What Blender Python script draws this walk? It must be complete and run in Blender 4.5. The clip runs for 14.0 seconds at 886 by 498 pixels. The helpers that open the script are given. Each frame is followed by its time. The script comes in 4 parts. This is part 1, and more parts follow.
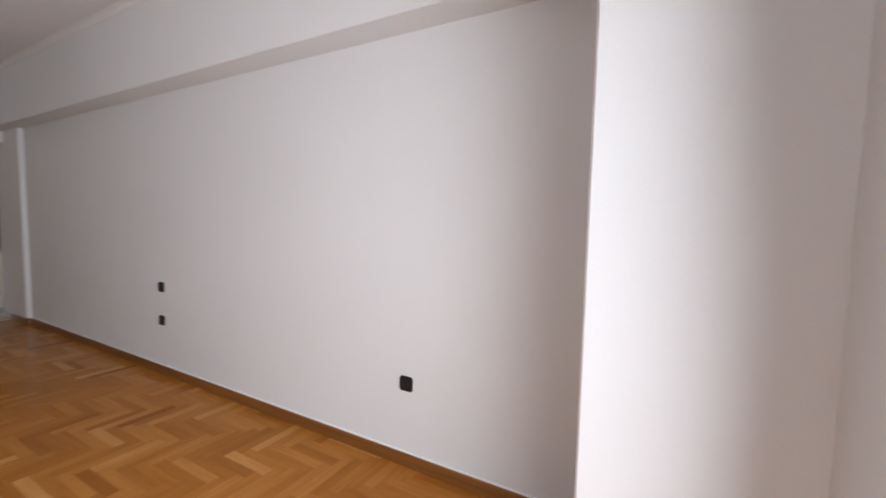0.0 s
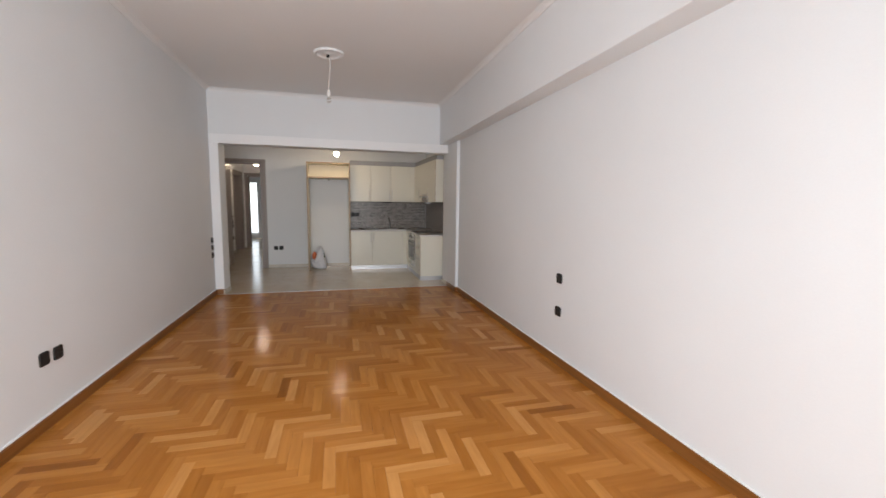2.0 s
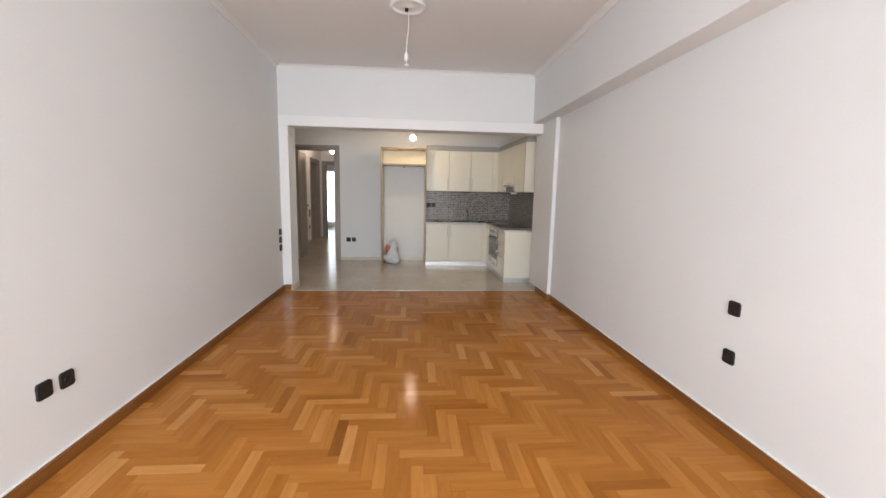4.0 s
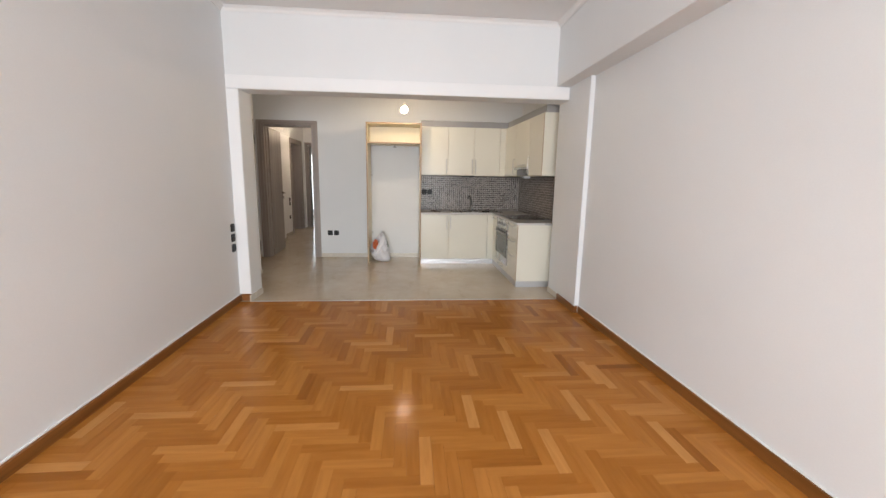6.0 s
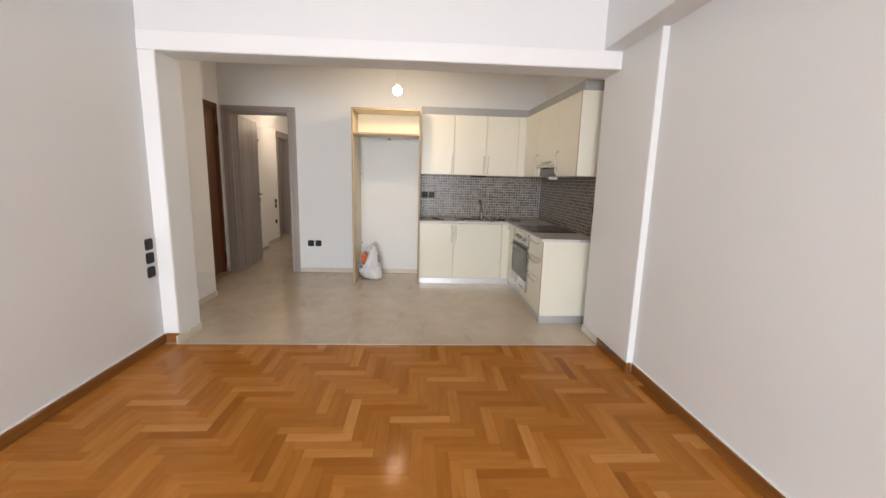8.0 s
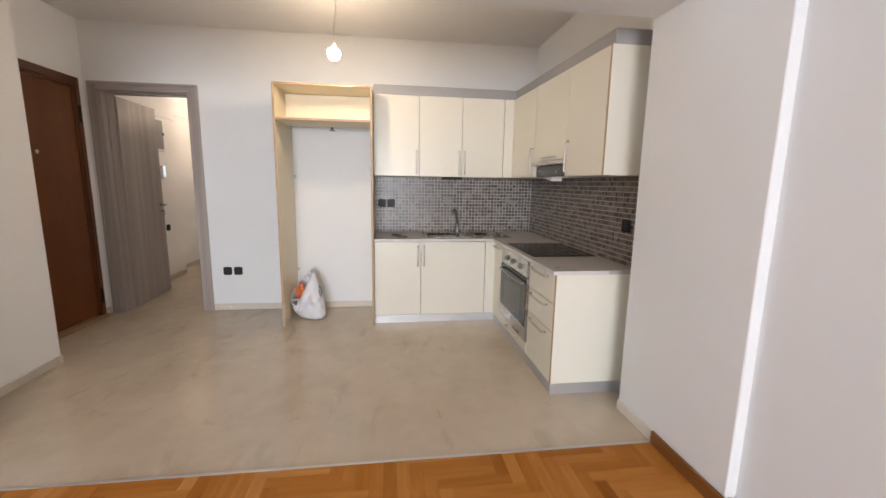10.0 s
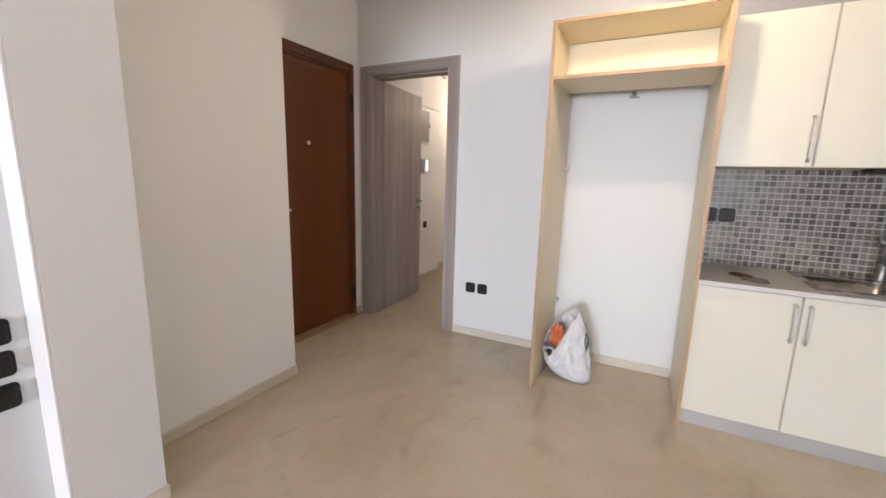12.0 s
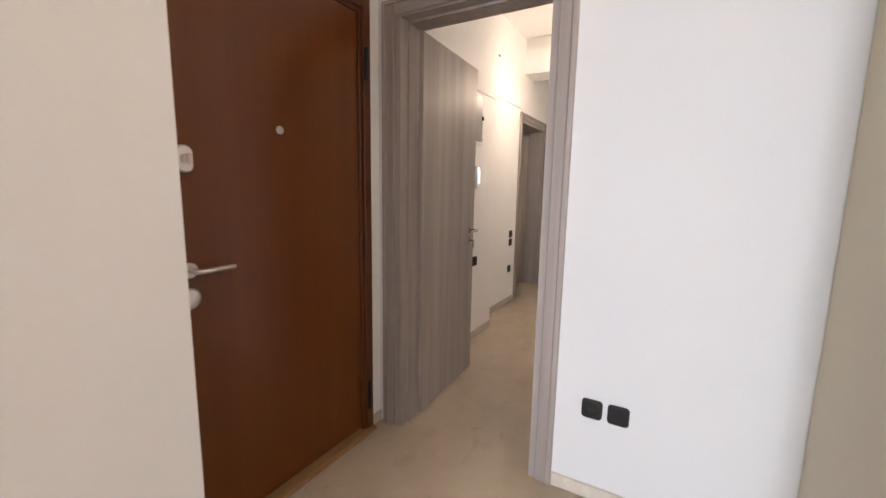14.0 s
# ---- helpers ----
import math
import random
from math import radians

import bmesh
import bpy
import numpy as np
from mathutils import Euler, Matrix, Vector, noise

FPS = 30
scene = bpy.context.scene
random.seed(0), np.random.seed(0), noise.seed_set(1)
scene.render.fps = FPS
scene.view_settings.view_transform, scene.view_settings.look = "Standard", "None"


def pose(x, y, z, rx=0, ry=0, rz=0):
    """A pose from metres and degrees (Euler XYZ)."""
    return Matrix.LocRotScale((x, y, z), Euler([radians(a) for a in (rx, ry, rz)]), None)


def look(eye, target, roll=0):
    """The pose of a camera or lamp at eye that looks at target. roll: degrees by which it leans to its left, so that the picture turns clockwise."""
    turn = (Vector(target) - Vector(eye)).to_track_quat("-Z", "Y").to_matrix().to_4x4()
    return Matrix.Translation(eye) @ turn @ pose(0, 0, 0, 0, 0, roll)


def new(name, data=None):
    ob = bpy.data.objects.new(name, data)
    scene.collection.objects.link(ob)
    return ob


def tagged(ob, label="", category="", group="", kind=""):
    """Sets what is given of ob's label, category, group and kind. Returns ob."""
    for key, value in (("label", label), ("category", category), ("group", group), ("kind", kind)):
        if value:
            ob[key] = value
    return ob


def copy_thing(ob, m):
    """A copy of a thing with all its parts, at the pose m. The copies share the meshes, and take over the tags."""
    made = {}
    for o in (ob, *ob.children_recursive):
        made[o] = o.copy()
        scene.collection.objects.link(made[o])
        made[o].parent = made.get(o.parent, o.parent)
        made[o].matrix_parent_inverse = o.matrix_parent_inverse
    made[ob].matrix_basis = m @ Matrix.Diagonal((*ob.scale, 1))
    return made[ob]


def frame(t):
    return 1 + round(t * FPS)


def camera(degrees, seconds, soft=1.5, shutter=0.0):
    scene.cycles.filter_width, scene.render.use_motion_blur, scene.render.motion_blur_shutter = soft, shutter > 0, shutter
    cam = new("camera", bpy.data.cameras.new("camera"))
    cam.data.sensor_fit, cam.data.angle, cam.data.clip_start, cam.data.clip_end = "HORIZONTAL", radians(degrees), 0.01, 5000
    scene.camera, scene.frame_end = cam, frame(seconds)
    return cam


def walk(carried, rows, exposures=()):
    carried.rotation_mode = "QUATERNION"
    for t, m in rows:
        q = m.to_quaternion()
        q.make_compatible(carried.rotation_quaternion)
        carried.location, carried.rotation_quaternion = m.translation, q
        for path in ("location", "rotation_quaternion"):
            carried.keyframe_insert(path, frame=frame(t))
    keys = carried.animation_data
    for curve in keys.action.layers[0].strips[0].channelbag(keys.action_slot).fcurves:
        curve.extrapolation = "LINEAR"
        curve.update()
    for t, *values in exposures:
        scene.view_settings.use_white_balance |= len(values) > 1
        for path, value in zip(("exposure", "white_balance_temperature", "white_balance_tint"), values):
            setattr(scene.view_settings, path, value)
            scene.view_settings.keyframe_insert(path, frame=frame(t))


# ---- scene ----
cam = camera(95.6, 14.0, shutter=0.25)
PATH = [
    (0, (-0.484, 0.162, 1.345), (-1.451, 1.907, 1.203), 1.3),
    (0.5, (-0.551, 0.177, 1.365), (-1.976, 1.569, 1.192), 0.2),
    (1, (-0.782, 0.147, 1.366), (-2.4, 1.304, 1.156), 1.4),
    (1.5, (-0.937, 0.061, 1.354), (-2.724, 0.938, 1.164), 2.2),
    (2, (-1.167, 0.129, 1.344), (-3.09, 0.635, 1.124), 0.7),
    (2.5, (-1.362, 0.178, 1.356), (-3.322, 0.51, 1.137), 0.4),
    (3, (-1.607, 0.077, 1.362), (-3.572, 0.378, 1.146), 1.1),
    (3.5, (-1.823, 0.043, 1.345), (-3.797, 0.26, 1.102), 1.4),
    (3.7, (-1.928, 0.08, 1.346), (-3.904, 0.25, 1.087), 1.3),
    (6, (-3.251, 0.196, 1.323), (-5.214, 0.366, 0.981), 1.0),
    (6.5, (-3.57, 0.221, 1.323), (-5.531, 0.394, 0.973), 1.1),
    (7, (-3.853, 0.357, 1.309), (-5.817, 0.501, 0.96), 1.4),
    (7.5, (-4.143, 0.426, 1.307), (-6.109, 0.55, 0.96), 1.8),
    (8, (-4.463, 0.403, 1.325), (-6.43, 0.515, 0.984), 1.5),
    (8.2, (-4.578, 0.399, 1.318), (-6.546, 0.513, 0.982), 1.3),
    (10.3, (-6.009, 0.535, 1.322), (-7.964, 0.805, 1.001), 0.9),
    (10.5, (-6.158, 0.494, 1.299), (-8.125, 0.648, 0.97), 1.1),
    (11, (-6.501, 0.38, 1.311), (-8.461, 0.182, 0.965), 1.4),
    (11.5, (-6.824, 0.307, 1.333), (-8.694, -0.307, 0.977), 1.6),
    (12, (-7.094, 0.113, 1.299), (-8.852, -0.772, 0.942), 1.5),
    (12.5, (-7.373, -0.123, 1.299), (-9.084, -1.098, 0.953), 1.2),
    (13, (-7.707, -0.327, 1.319), (-9.392, -1.35, 0.978), 1.4),
    (13.5, (-8.043, -0.617, 1.318), (-9.724, -1.647, 0.982), 1.3),
    (14, (-8.367, -0.873, 1.307), (-10.078, -1.865, 1.013), 1.0),
]
EXPOSURE = [(0, -0.98, 6400, 11), (0.7, -0.73, 6450, 10), (1.5, -0.47, 6490, 9), (3, -0.09, 6450, 7), (7.5, 0.52, 6500, 7), (9.5, 0.66, 6400, 9), (10.4, 0.76, 6250, 10), (11.1, 1.0, 6170, 10), (11.7, 0.86, 6150, 10), (12.5, 0.86, 6200, 10), (14, 1.12, 6250, 11)]
walk(cam, [(t, look(eye, target, roll)) for t, eye, target, roll in PATH], EXPOSURE)


# ---- world, daylight and lamps ----
world = bpy.data.worlds.new("sky")
scene.world = world
world.use_nodes = True
wn = world.node_tree.nodes
sky = wn.new("ShaderNodeTexSky")
sky.sky_type, sky.sun_disc = "NISHITA", False
sky.sun_elevation, sky.sun_rotation = radians(48), radians(200)
world.node_tree.links.new(sky.outputs[0], wn["Background"].inputs[0])
wn["Background"].inputs[1].default_value = 0.12

sun = new("sun", bpy.data.lights.new("sun", "SUN"))
sun.data.energy, sun.data.angle, sun.data.color = 2.5, radians(0.5), (1, 0.95, 0.88)
sun.matrix_world = look((0, 0, 12), (4.0, 8.0, 0))


def window_light(x, y, z, width, height, energy, heading, down, spread):
    lamp = new("window_daylight", bpy.data.lights.new("window_daylight", "AREA"))
    lamp.data.shape, lamp.data.size, lamp.data.size_y = "RECTANGLE", width, height
    lamp.data.energy, lamp.data.color, lamp.data.spread = energy, (0.925, 0.95, 1.0), radians(spread)
    lamp.matrix_world = pose(x, y, z, 90 - down, 0, heading)
    return lamp


window_light(-0.1, -0.22, 1.2, 2.3, 2.1, 166, 91, 6, 150)
window_light(-17.78, -3.2, 1.2, 1.0, 2.0, 10, -90, 0, 146)


# ---- materials ----
def material(name, color, rough=0.5, metal=0.0, coat=0.0):
    m = bpy.data.materials.new(name)
    m.use_nodes = True
    b = m.node_tree.nodes["Principled BSDF"]
    b.inputs["Base Color"].default_value = (*color, 1)
    b.inputs["Roughness"].default_value = rough
    b.inputs["Metallic"].default_value = metal
    b.inputs["Coat Weight"].default_value = coat
    return m, m.node_tree.nodes, m.node_tree.links, b


def ramp(nodes, stops):
    r = nodes.new("ShaderNodeValToRGB")
    els = r.color_ramp.elements
    while len(els) < len(stops):
        els.new(0.5)
    for e, (p, c) in zip(els, stops):
        e.position, e.color = p, (*c, 1)
    return r


def noise_tex(nodes, links, scale, detail=4.0, rough=0.55, stretch=None, source="Object"):
    tc = nodes.new("ShaderNodeTexCoord")
    mp = nodes.new("ShaderNodeMapping")
    n = nodes.new("ShaderNodeTexNoise")
    n.inputs["Scale"].default_value, n.inputs["Detail"].default_value = scale, detail
    n.inputs["Roughness"].default_value = rough
    if stretch:
        mp.inputs["Scale"].default_value = stretch
    links.new(tc.outputs[source], mp.inputs[0])
    links.new(mp.outputs[0], n.inputs["Vector"])
    return n


def bump(nodes, links, b, source, strength, distance):
    bp = nodes.new("ShaderNodeBump")
    bp.inputs["Strength"].default_value, bp.inputs["Distance"].default_value = strength, distance
    links.new(source, bp.inputs["Height"])
    links.new(bp.outputs[0], b.inputs["Normal"])


def scaled(c, k):
    return tuple(min(1.0, v * k) for v in c)


def varied(name, color, rough, spread=0.06, scale=2.0, grain=60.0, relief=0.15, distance=0.002, metal=0.0, coat=0.0, stretch=None, rough_spread=0.08):
    """A surface with broad and fine variation of its colour, roughness and relief."""
    m, n, l, b = material(name, color, rough, metal, coat)
    big, fine = noise_tex(n, l, scale, 5), noise_tex(n, l, grain, 3, stretch=stretch)
    mix = n.new("ShaderNodeMath")
    mix.operation = "MULTIPLY_ADD"
    mix.inputs[1].default_value = 0.35
    l.new(fine.outputs["Fac"], mix.inputs[0])
    half = n.new("ShaderNodeMath")
    half.operation = "MULTIPLY"
    half.inputs[1].default_value = 0.65
    l.new(big.outputs["Fac"], half.inputs[0])
    l.new(half.outputs[0], mix.inputs[2])
    r = ramp(n, [(0.3, scaled(color, 1 - spread)), (0.7, scaled(color, 1 + spread))])
    l.new(mix.outputs[0], r.inputs[0])
    l.new(r.outputs[0], b.inputs["Base Color"])
    rr = n.new("ShaderNodeMapRange")
    rr.inputs["To Min"].default_value, rr.inputs["To Max"].default_value = max(0.02, rough - rough_spread), min(1, rough + rough_spread)
    l.new(big.outputs["Fac"], rr.inputs["Value"])
    l.new(rr.outputs[0], b.inputs["Roughness"])
    if relief:
        bump(n, l, b, fine.outputs["Fac"], relief, distance)
    return m


def wood(name, dark, light, rough, along, fine=120.0, coat=0.0, streak=1.0):
    """Wood whose grain runs along one axis: 'x', 'y' or 'z'."""
    m, n, l, b = material(name, light, rough, 0, coat)
    k = {"x": (0.035, 1, 1), "y": (1, 0.035, 1), "z": (1, 1, 0.035)}[along]
    g1 = noise_tex(n, l, 22 * streak, 6, 0.6, k)
    g2 = noise_tex(n, l, fine, 3, 0.6, k)
    add = n.new("ShaderNodeMath")
    add.operation = "MULTIPLY_ADD"
    add.inputs[1].default_value = 0.25
    l.new(g2.outputs["Fac"], add.inputs[0])
    l.new(g1.outputs["Fac"], add.inputs[2])
    r = ramp(n, [(0.4, dark), (0.88, light)])
    l.new(add.outputs[0], r.inputs[0])
    l.new(r.outputs[0], b.inputs["Base Color"])
    bump(n, l, b, g2.outputs["Fac"], 0.12, 0.001)
    return m


def parquet_wood():
    """Oak blocks: each block has its own tone, grain runs along its length (u of the block's own map)."""
    m, n, l, b = material("parquet_oak", (0.4, 0.2, 0.07), 0.26)
    info, geo, uv = n.new("ShaderNodeObjectInfo"), n.new("ShaderNodeNewGeometry"), n.new("ShaderNodeUVMap")
    uv.uv_map = "grain"
    s = n.new("ShaderNodeMath")
    s.operation = "ADD"
    l.new(info.outputs["Random"], s.inputs[0])
    l.new(geo.outputs["Random Per Island"], s.inputs[1])
    f = n.new("ShaderNodeMath")
    f.operation = "FRACT"
    l.new(s.outputs[0], f.inputs[0])
    tone = ramp(n, [(0.0, (0.25, 0.088, 0.016)), (0.06, (0.355, 0.135, 0.025)), (0.5, (0.41, 0.164, 0.033)), (0.88, (0.465, 0.196, 0.044)), (1.0, (0.55, 0.262, 0.08))])
    l.new(f.outputs[0], tone.inputs[0])
    off = n.new("ShaderNodeVectorMath")
    off.operation = "MULTIPLY_ADD"
    off.inputs[1].default_value = (1.3, 11, 1)
    l.new(uv.outputs[0], off.inputs[0])
    comb = n.new("ShaderNodeCombineXYZ")
    big = n.new("ShaderNodeMath")
    big.operation = "MULTIPLY"
    big.inputs[1].default_value = 57.0
    l.new(f.outputs[0], big.inputs[0])
    l.new(big.outputs[0], comb.inputs[0])
    l.new(big.outputs[0], comb.inputs[2])
    l.new(comb.outputs[0], off.inputs[2])
    g = n.new("ShaderNodeTexNoise")
    g.inputs["Scale"].default_value, g.inputs["Detail"].default_value, g.inputs["Distortion"].default_value = 3.0, 6.0, 0.4
    l.new(off.outputs[0], g.inputs["Vector"])
    gr = ramp(n, [(0.3, (0.88, 0.85, 0.82)), (0.7, (1.07, 1.07, 1.08))])
    l.new(g.outputs["Fac"], gr.inputs[0])
    mul = n.new("ShaderNodeMix")
    mul.data_type, mul.blend_type = "RGBA", "MULTIPLY"
    mul.inputs[0].default_value = 1.0
    l.new(tone.outputs[0], mul.inputs[6])
    l.new(gr.outputs[0], mul.inputs[7])
    l.new(mul.outputs[2], b.inputs["Base Color"])
    worn = noise_tex(n, l, 0.9, 5)
    rr = n.new("ShaderNodeMapRange")
    rr.inputs["From Min"].default_value, rr.inputs["From Max"].default_value = 0.3, 0.7
    rr.inputs["To Min"].default_value, rr.inputs["To Max"].default_value = 0.11, 0.19
    l.new(worn.outputs["Fac"], rr.inputs["Value"])
    l.new(rr.outputs[0], b.inputs["Roughness"])
    b.inputs["Specular IOR Level"].default_value = 0.08
    b.inputs["Specular Tint"].default_value = (1.0, 0.62, 0.32, 1)
    bump(n, l, b, g.outputs["Fac"], 0.06, 0.001)
    return m


def marble():
    m, n, l, b = material("beige_marble", (0.5, 0.42, 0.32), 0.14)
    n1, n2, n3 = noise_tex(n, l, 1.3, 7, 0.6), noise_tex(n, l, 7.0, 8, 0.65), noise_tex(n, l, 2.3, 4, 0.5, (1, 2.4, 1))
    n3.inputs["Distortion"].default_value = 0.5
    base = ramp(n, [(0.3, (0.475, 0.395, 0.295)), (0.5, (0.57, 0.485, 0.38)), (0.72, (0.655, 0.575, 0.465))])
    mixf = n.new("ShaderNodeMath")
    mixf.operation = "MULTIPLY_ADD"
    mixf.inputs[1].default_value = 0.25
    sub = n.new("ShaderNodeMath")
    sub.operation = "MULTIPLY"
    sub.inputs[1].default_value = 0.6
    l.new(n1.outputs["Fac"], sub.inputs[0])
    l.new(n2.outputs["Fac"], mixf.inputs[0])
    l.new(sub.outputs[0], mixf.inputs[2])
    l.new(mixf.outputs[0], base.inputs[0])
    vein = ramp(n, [(0.0, (1, 1, 1)), (0.6, (1, 1, 1)), (0.68, (0.8, 0.78, 0.74)), (0.78, (0.66, 0.63, 0.58))])
    l.new(n3.outputs["Fac"], vein.inputs[0])
    mul = n.new("ShaderNodeMix")
    mul.data_type, mul.blend_type = "RGBA", "MULTIPLY"
    mul.inputs[0].default_value = 0.45
    l.new(base.outputs[0], mul.inputs[6])
    l.new(vein.outputs[0], mul.inputs[7])
    n4 = noise_tex(n, l, 4.6, 9, 0.7, (1, 1.7, 1))
    n4.inputs["Distortion"].default_value = 0.9
    fleck = ramp(n, [(0.0, (1, 1, 1)), (0.62, (1, 1, 1)), (0.67, (0.72, 0.69, 0.64)), (0.8, (0.55, 0.52, 0.47))])
    l.new(n4.outputs["Fac"], fleck.inputs[0])
    spots = n.new("ShaderNodeMix")
    spots.data_type, spots.blend_type = "RGBA", "MULTIPLY"
    spots.inputs[0].default_value = 0.4
    l.new(mul.outputs[2], spots.inputs[6])
    l.new(fleck.outputs[0], spots.inputs[7])
    l.new(spots.outputs[2], b.inputs["Base Color"])
    rr = n.new("ShaderNodeMapRange")
    rr.inputs["To Min"].default_value, rr.inputs["To Max"].default_value = 0.1, 0.25
    l.new(n1.outputs["Fac"], rr.inputs["Value"])
    l.new(rr.outputs[0], b.inputs["Roughness"])
    return m


def mosaic_glass():
    m, n, l, b = material("mosaic_glass", (0.2, 0.17, 0.15), 0.3)
    info, geo = n.new("ShaderNodeObjectInfo"), n.new("ShaderNodeNewGeometry")
    s = n.new("ShaderNodeMath")
    s.operation = "ADD"
    l.new(info.outputs["Random"], s.inputs[0])
    l.new(geo.outputs["Random Per Island"], s.inputs[1])
    f = n.new("ShaderNodeMath")
    f.operation = "FRACT"
    l.new(s.outputs[0], f.inputs[0])
    r = ramp(n, [(0.0, (0.048, 0.034, 0.027)), (0.3, (0.074, 0.054, 0.043)), (0.35, (0.118, 0.093, 0.077)), (0.75, (0.15, 0.122, 0.103)), (0.8, (0.185, 0.153, 0.131)), (1.0, (0.215, 0.18, 0.156))])
    l.new(f.outputs[0], r.inputs[0])
    fine = noise_tex(n, l, 40, 3)
    mul = n.new("ShaderNodeMix")
    mul.data_type, mul.blend_type = "RGBA", "OVERLAY"
    mul.inputs[0].default_value = 0.25
    l.new(r.outputs[0], mul.inputs[6])
    l.new(fine.outputs["Fac"], mul.inputs[7])
    l.new(mul.outputs[2], b.inputs["Base Color"])
    return m


def glow(name, color, strength):
    m, n, l, b = material(name, (0.9, 0.9, 0.85), 0.3)
    b.inputs["Emission Color"].default_value = (*color, 1)
    b.inputs["Emission Strength"].default_value = strength
    return m


def clear_glass(name):
    m, n, l, b = material(name, (1, 1, 1), 0.02)
    b.inputs["Transmission Weight"].default_value, b.inputs["IOR"].default_value = 1.0, 1.45
    return m


PLASTER = varied("white_plaster", (0.745, 0.757, 0.765), 0.62, 0.035, 0.9, 130, 0.12, 0.0015)
# white plaster, colour raised to stand in for light the entry and hall lack
PLASTER_LIFTED = varied("lifted_white_plaster", (0.878, 0.88, 0.885), 0.6, 0.025, 1.1, 130, 0.12, 0.0015)
CEILING = varied("ceiling_paint", (0.765, 0.758, 0.752), 0.75, 0.02, 0.8, 100, 0.08, 0.001)
TRIM_WHITE = varied("white_gloss_paint", (0.82, 0.82, 0.825), 0.4, 0.02, 2, 90, 0.06, 0.001)
PARQUET = parquet_wood()
SKIRT_WOOD = wood("skirting_oak", (0.14, 0.05, 0.011), (0.28, 0.112, 0.028), 0.35, "x", 90)
SKIRT_WOOD_Y = wood("skirting_oak_cross", (0.14, 0.05, 0.011), (0.28, 0.112, 0.028), 0.35, "y", 90)
MARBLE = marble()
SKIRT_STONE = varied("skirting_marble", (0.63, 0.58, 0.505), 0.25, 0.08, 3, 30, 0.03, 0.001)
CREAM = varied("cream_laminate", (0.735, 0.705, 0.605), 0.3, 0.02, 1.5, 140, 0.03, 0.0006)
EDGE = varied("beech_edge", (0.42, 0.28, 0.165), 0.45, 0.1, 3, 60, 0.05, 0.001)
MAPLE = varied("pale_maple_board", (0.73, 0.645, 0.475), 0.42, 0.05, 2, 50, 0.04, 0.001)
MAPLE_PALE = varied("pale_cream_board", (0.8, 0.72, 0.54), 0.4, 0.04, 2, 50, 0.04, 0.001)
WORKTOP = varied("grey_speckled_worktop", (0.45, 0.43, 0.415), 0.3, 0.14, 9, 160, 0.03, 0.0006)
WORKTOP_EDGE = varied("pale_worktop_edge", (0.6, 0.575, 0.545), 0.35, 0.08, 9, 160, 0.03, 0.0006)
GROUT = varied("grout", (0.48, 0.455, 0.425), 0.85, 0.08, 6, 200, 0.2, 0.001)
MOSAIC = mosaic_glass()
GREY_WOOD = wood("grey_oak_veneer", (0.262, 0.225, 0.208), (0.415, 0.368, 0.343), 0.42, "z", 90, 0.0, 0.6)
GREY_WOOD_Y = wood("grey_oak_veneer_cross", (0.262, 0.225, 0.208), (0.415, 0.368, 0.343), 0.42, "y", 90, 0.0, 0.6)
GREY_WOOD_X = wood("grey_oak_veneer_long", (0.262, 0.225, 0.208), (0.415, 0.368, 0.343), 0.42, "x", 90, 0.0, 0.6)
MAHOGANY = wood("mahogany_veneer", (0.108, 0.027, 0.0022), (0.145, 0.04, 0.0036), 0.28, "z", 140, 0.0, 0.4)
MAHOGANY.node_tree.nodes["Principled BSDF"].inputs["Specular IOR Level"].default_value = 0.4
BROWN_STEEL = varied("brown_painted_steel", (0.09, 0.0235, 0.003), 0.38, 0.1, 4, 120, 0.05, 0.001)
THRESHOLD = wood("threshold_oak", (0.2, 0.1, 0.035), (0.4, 0.22, 0.09), 0.4, "x", 90)
BLACK = varied("black_plastic", (0.016, 0.015, 0.015), 0.48, 0.15, 8, 200, 0.03, 0.0004)
BLACK.node_tree.nodes["Principled BSDF"].inputs["Specular IOR Level"].default_value = 0.3
# darker copy of the black plastic: shade of the socket's depth, as colour
BLACK_SHADED = varied("socket_well_shade", (0.006, 0.006, 0.006), 0.55, 0.15, 8, 200, 0.0)
CHROME = varied("brushed_chrome", (0.47, 0.455, 0.44), 0.22, 0.04, 6, 160, 0.03, 0.0003, 1.0)
SATIN = varied("satin_nickel", (0.64, 0.62, 0.59), 0.5, 0.04, 6, 160, 0.03, 0.0003, 1.0)
STEEL = varied("stainless_steel", (0.5, 0.49, 0.475), 0.27, 0.06, 4, 150, 0.04, 0.0004, 1.0)
STEEL_DARK = varied("dull_grey_steel", (0.3, 0.295, 0.285), 0.36, 0.05, 5, 140, 0.03, 0.0004, 0.9)
DULL_STEEL = varied("dull_dark_steel", (0.14, 0.125, 0.118), 0.45, 0.12, 20, 150, 0.05, 0.0005, 0.4)
HOOD_DARK = varied("dark_grey_visor", (0.05, 0.052, 0.06), 0.25, 0.1, 5, 140, 0.0)
ALU = varied("aluminium_plinth", (0.55, 0.55, 0.56), 0.4, 0.05, 3, 120, 0.05, 0.0005, 0.7)
# grey puts shade into the light cabinet-top trim; the pipe bracket is grey itself
SHADE_BRACKET_GREY = varied("shade_and_bracket_grey", (0.33, 0.325, 0.325), 0.45, 0.04, 3, 100, 0.05, 0.0008)
HOB_GLASS = varied("black_ceramic_glass", (0.022, 0.015, 0.013), 0.09, 0.1, 3, 60, 0.0)
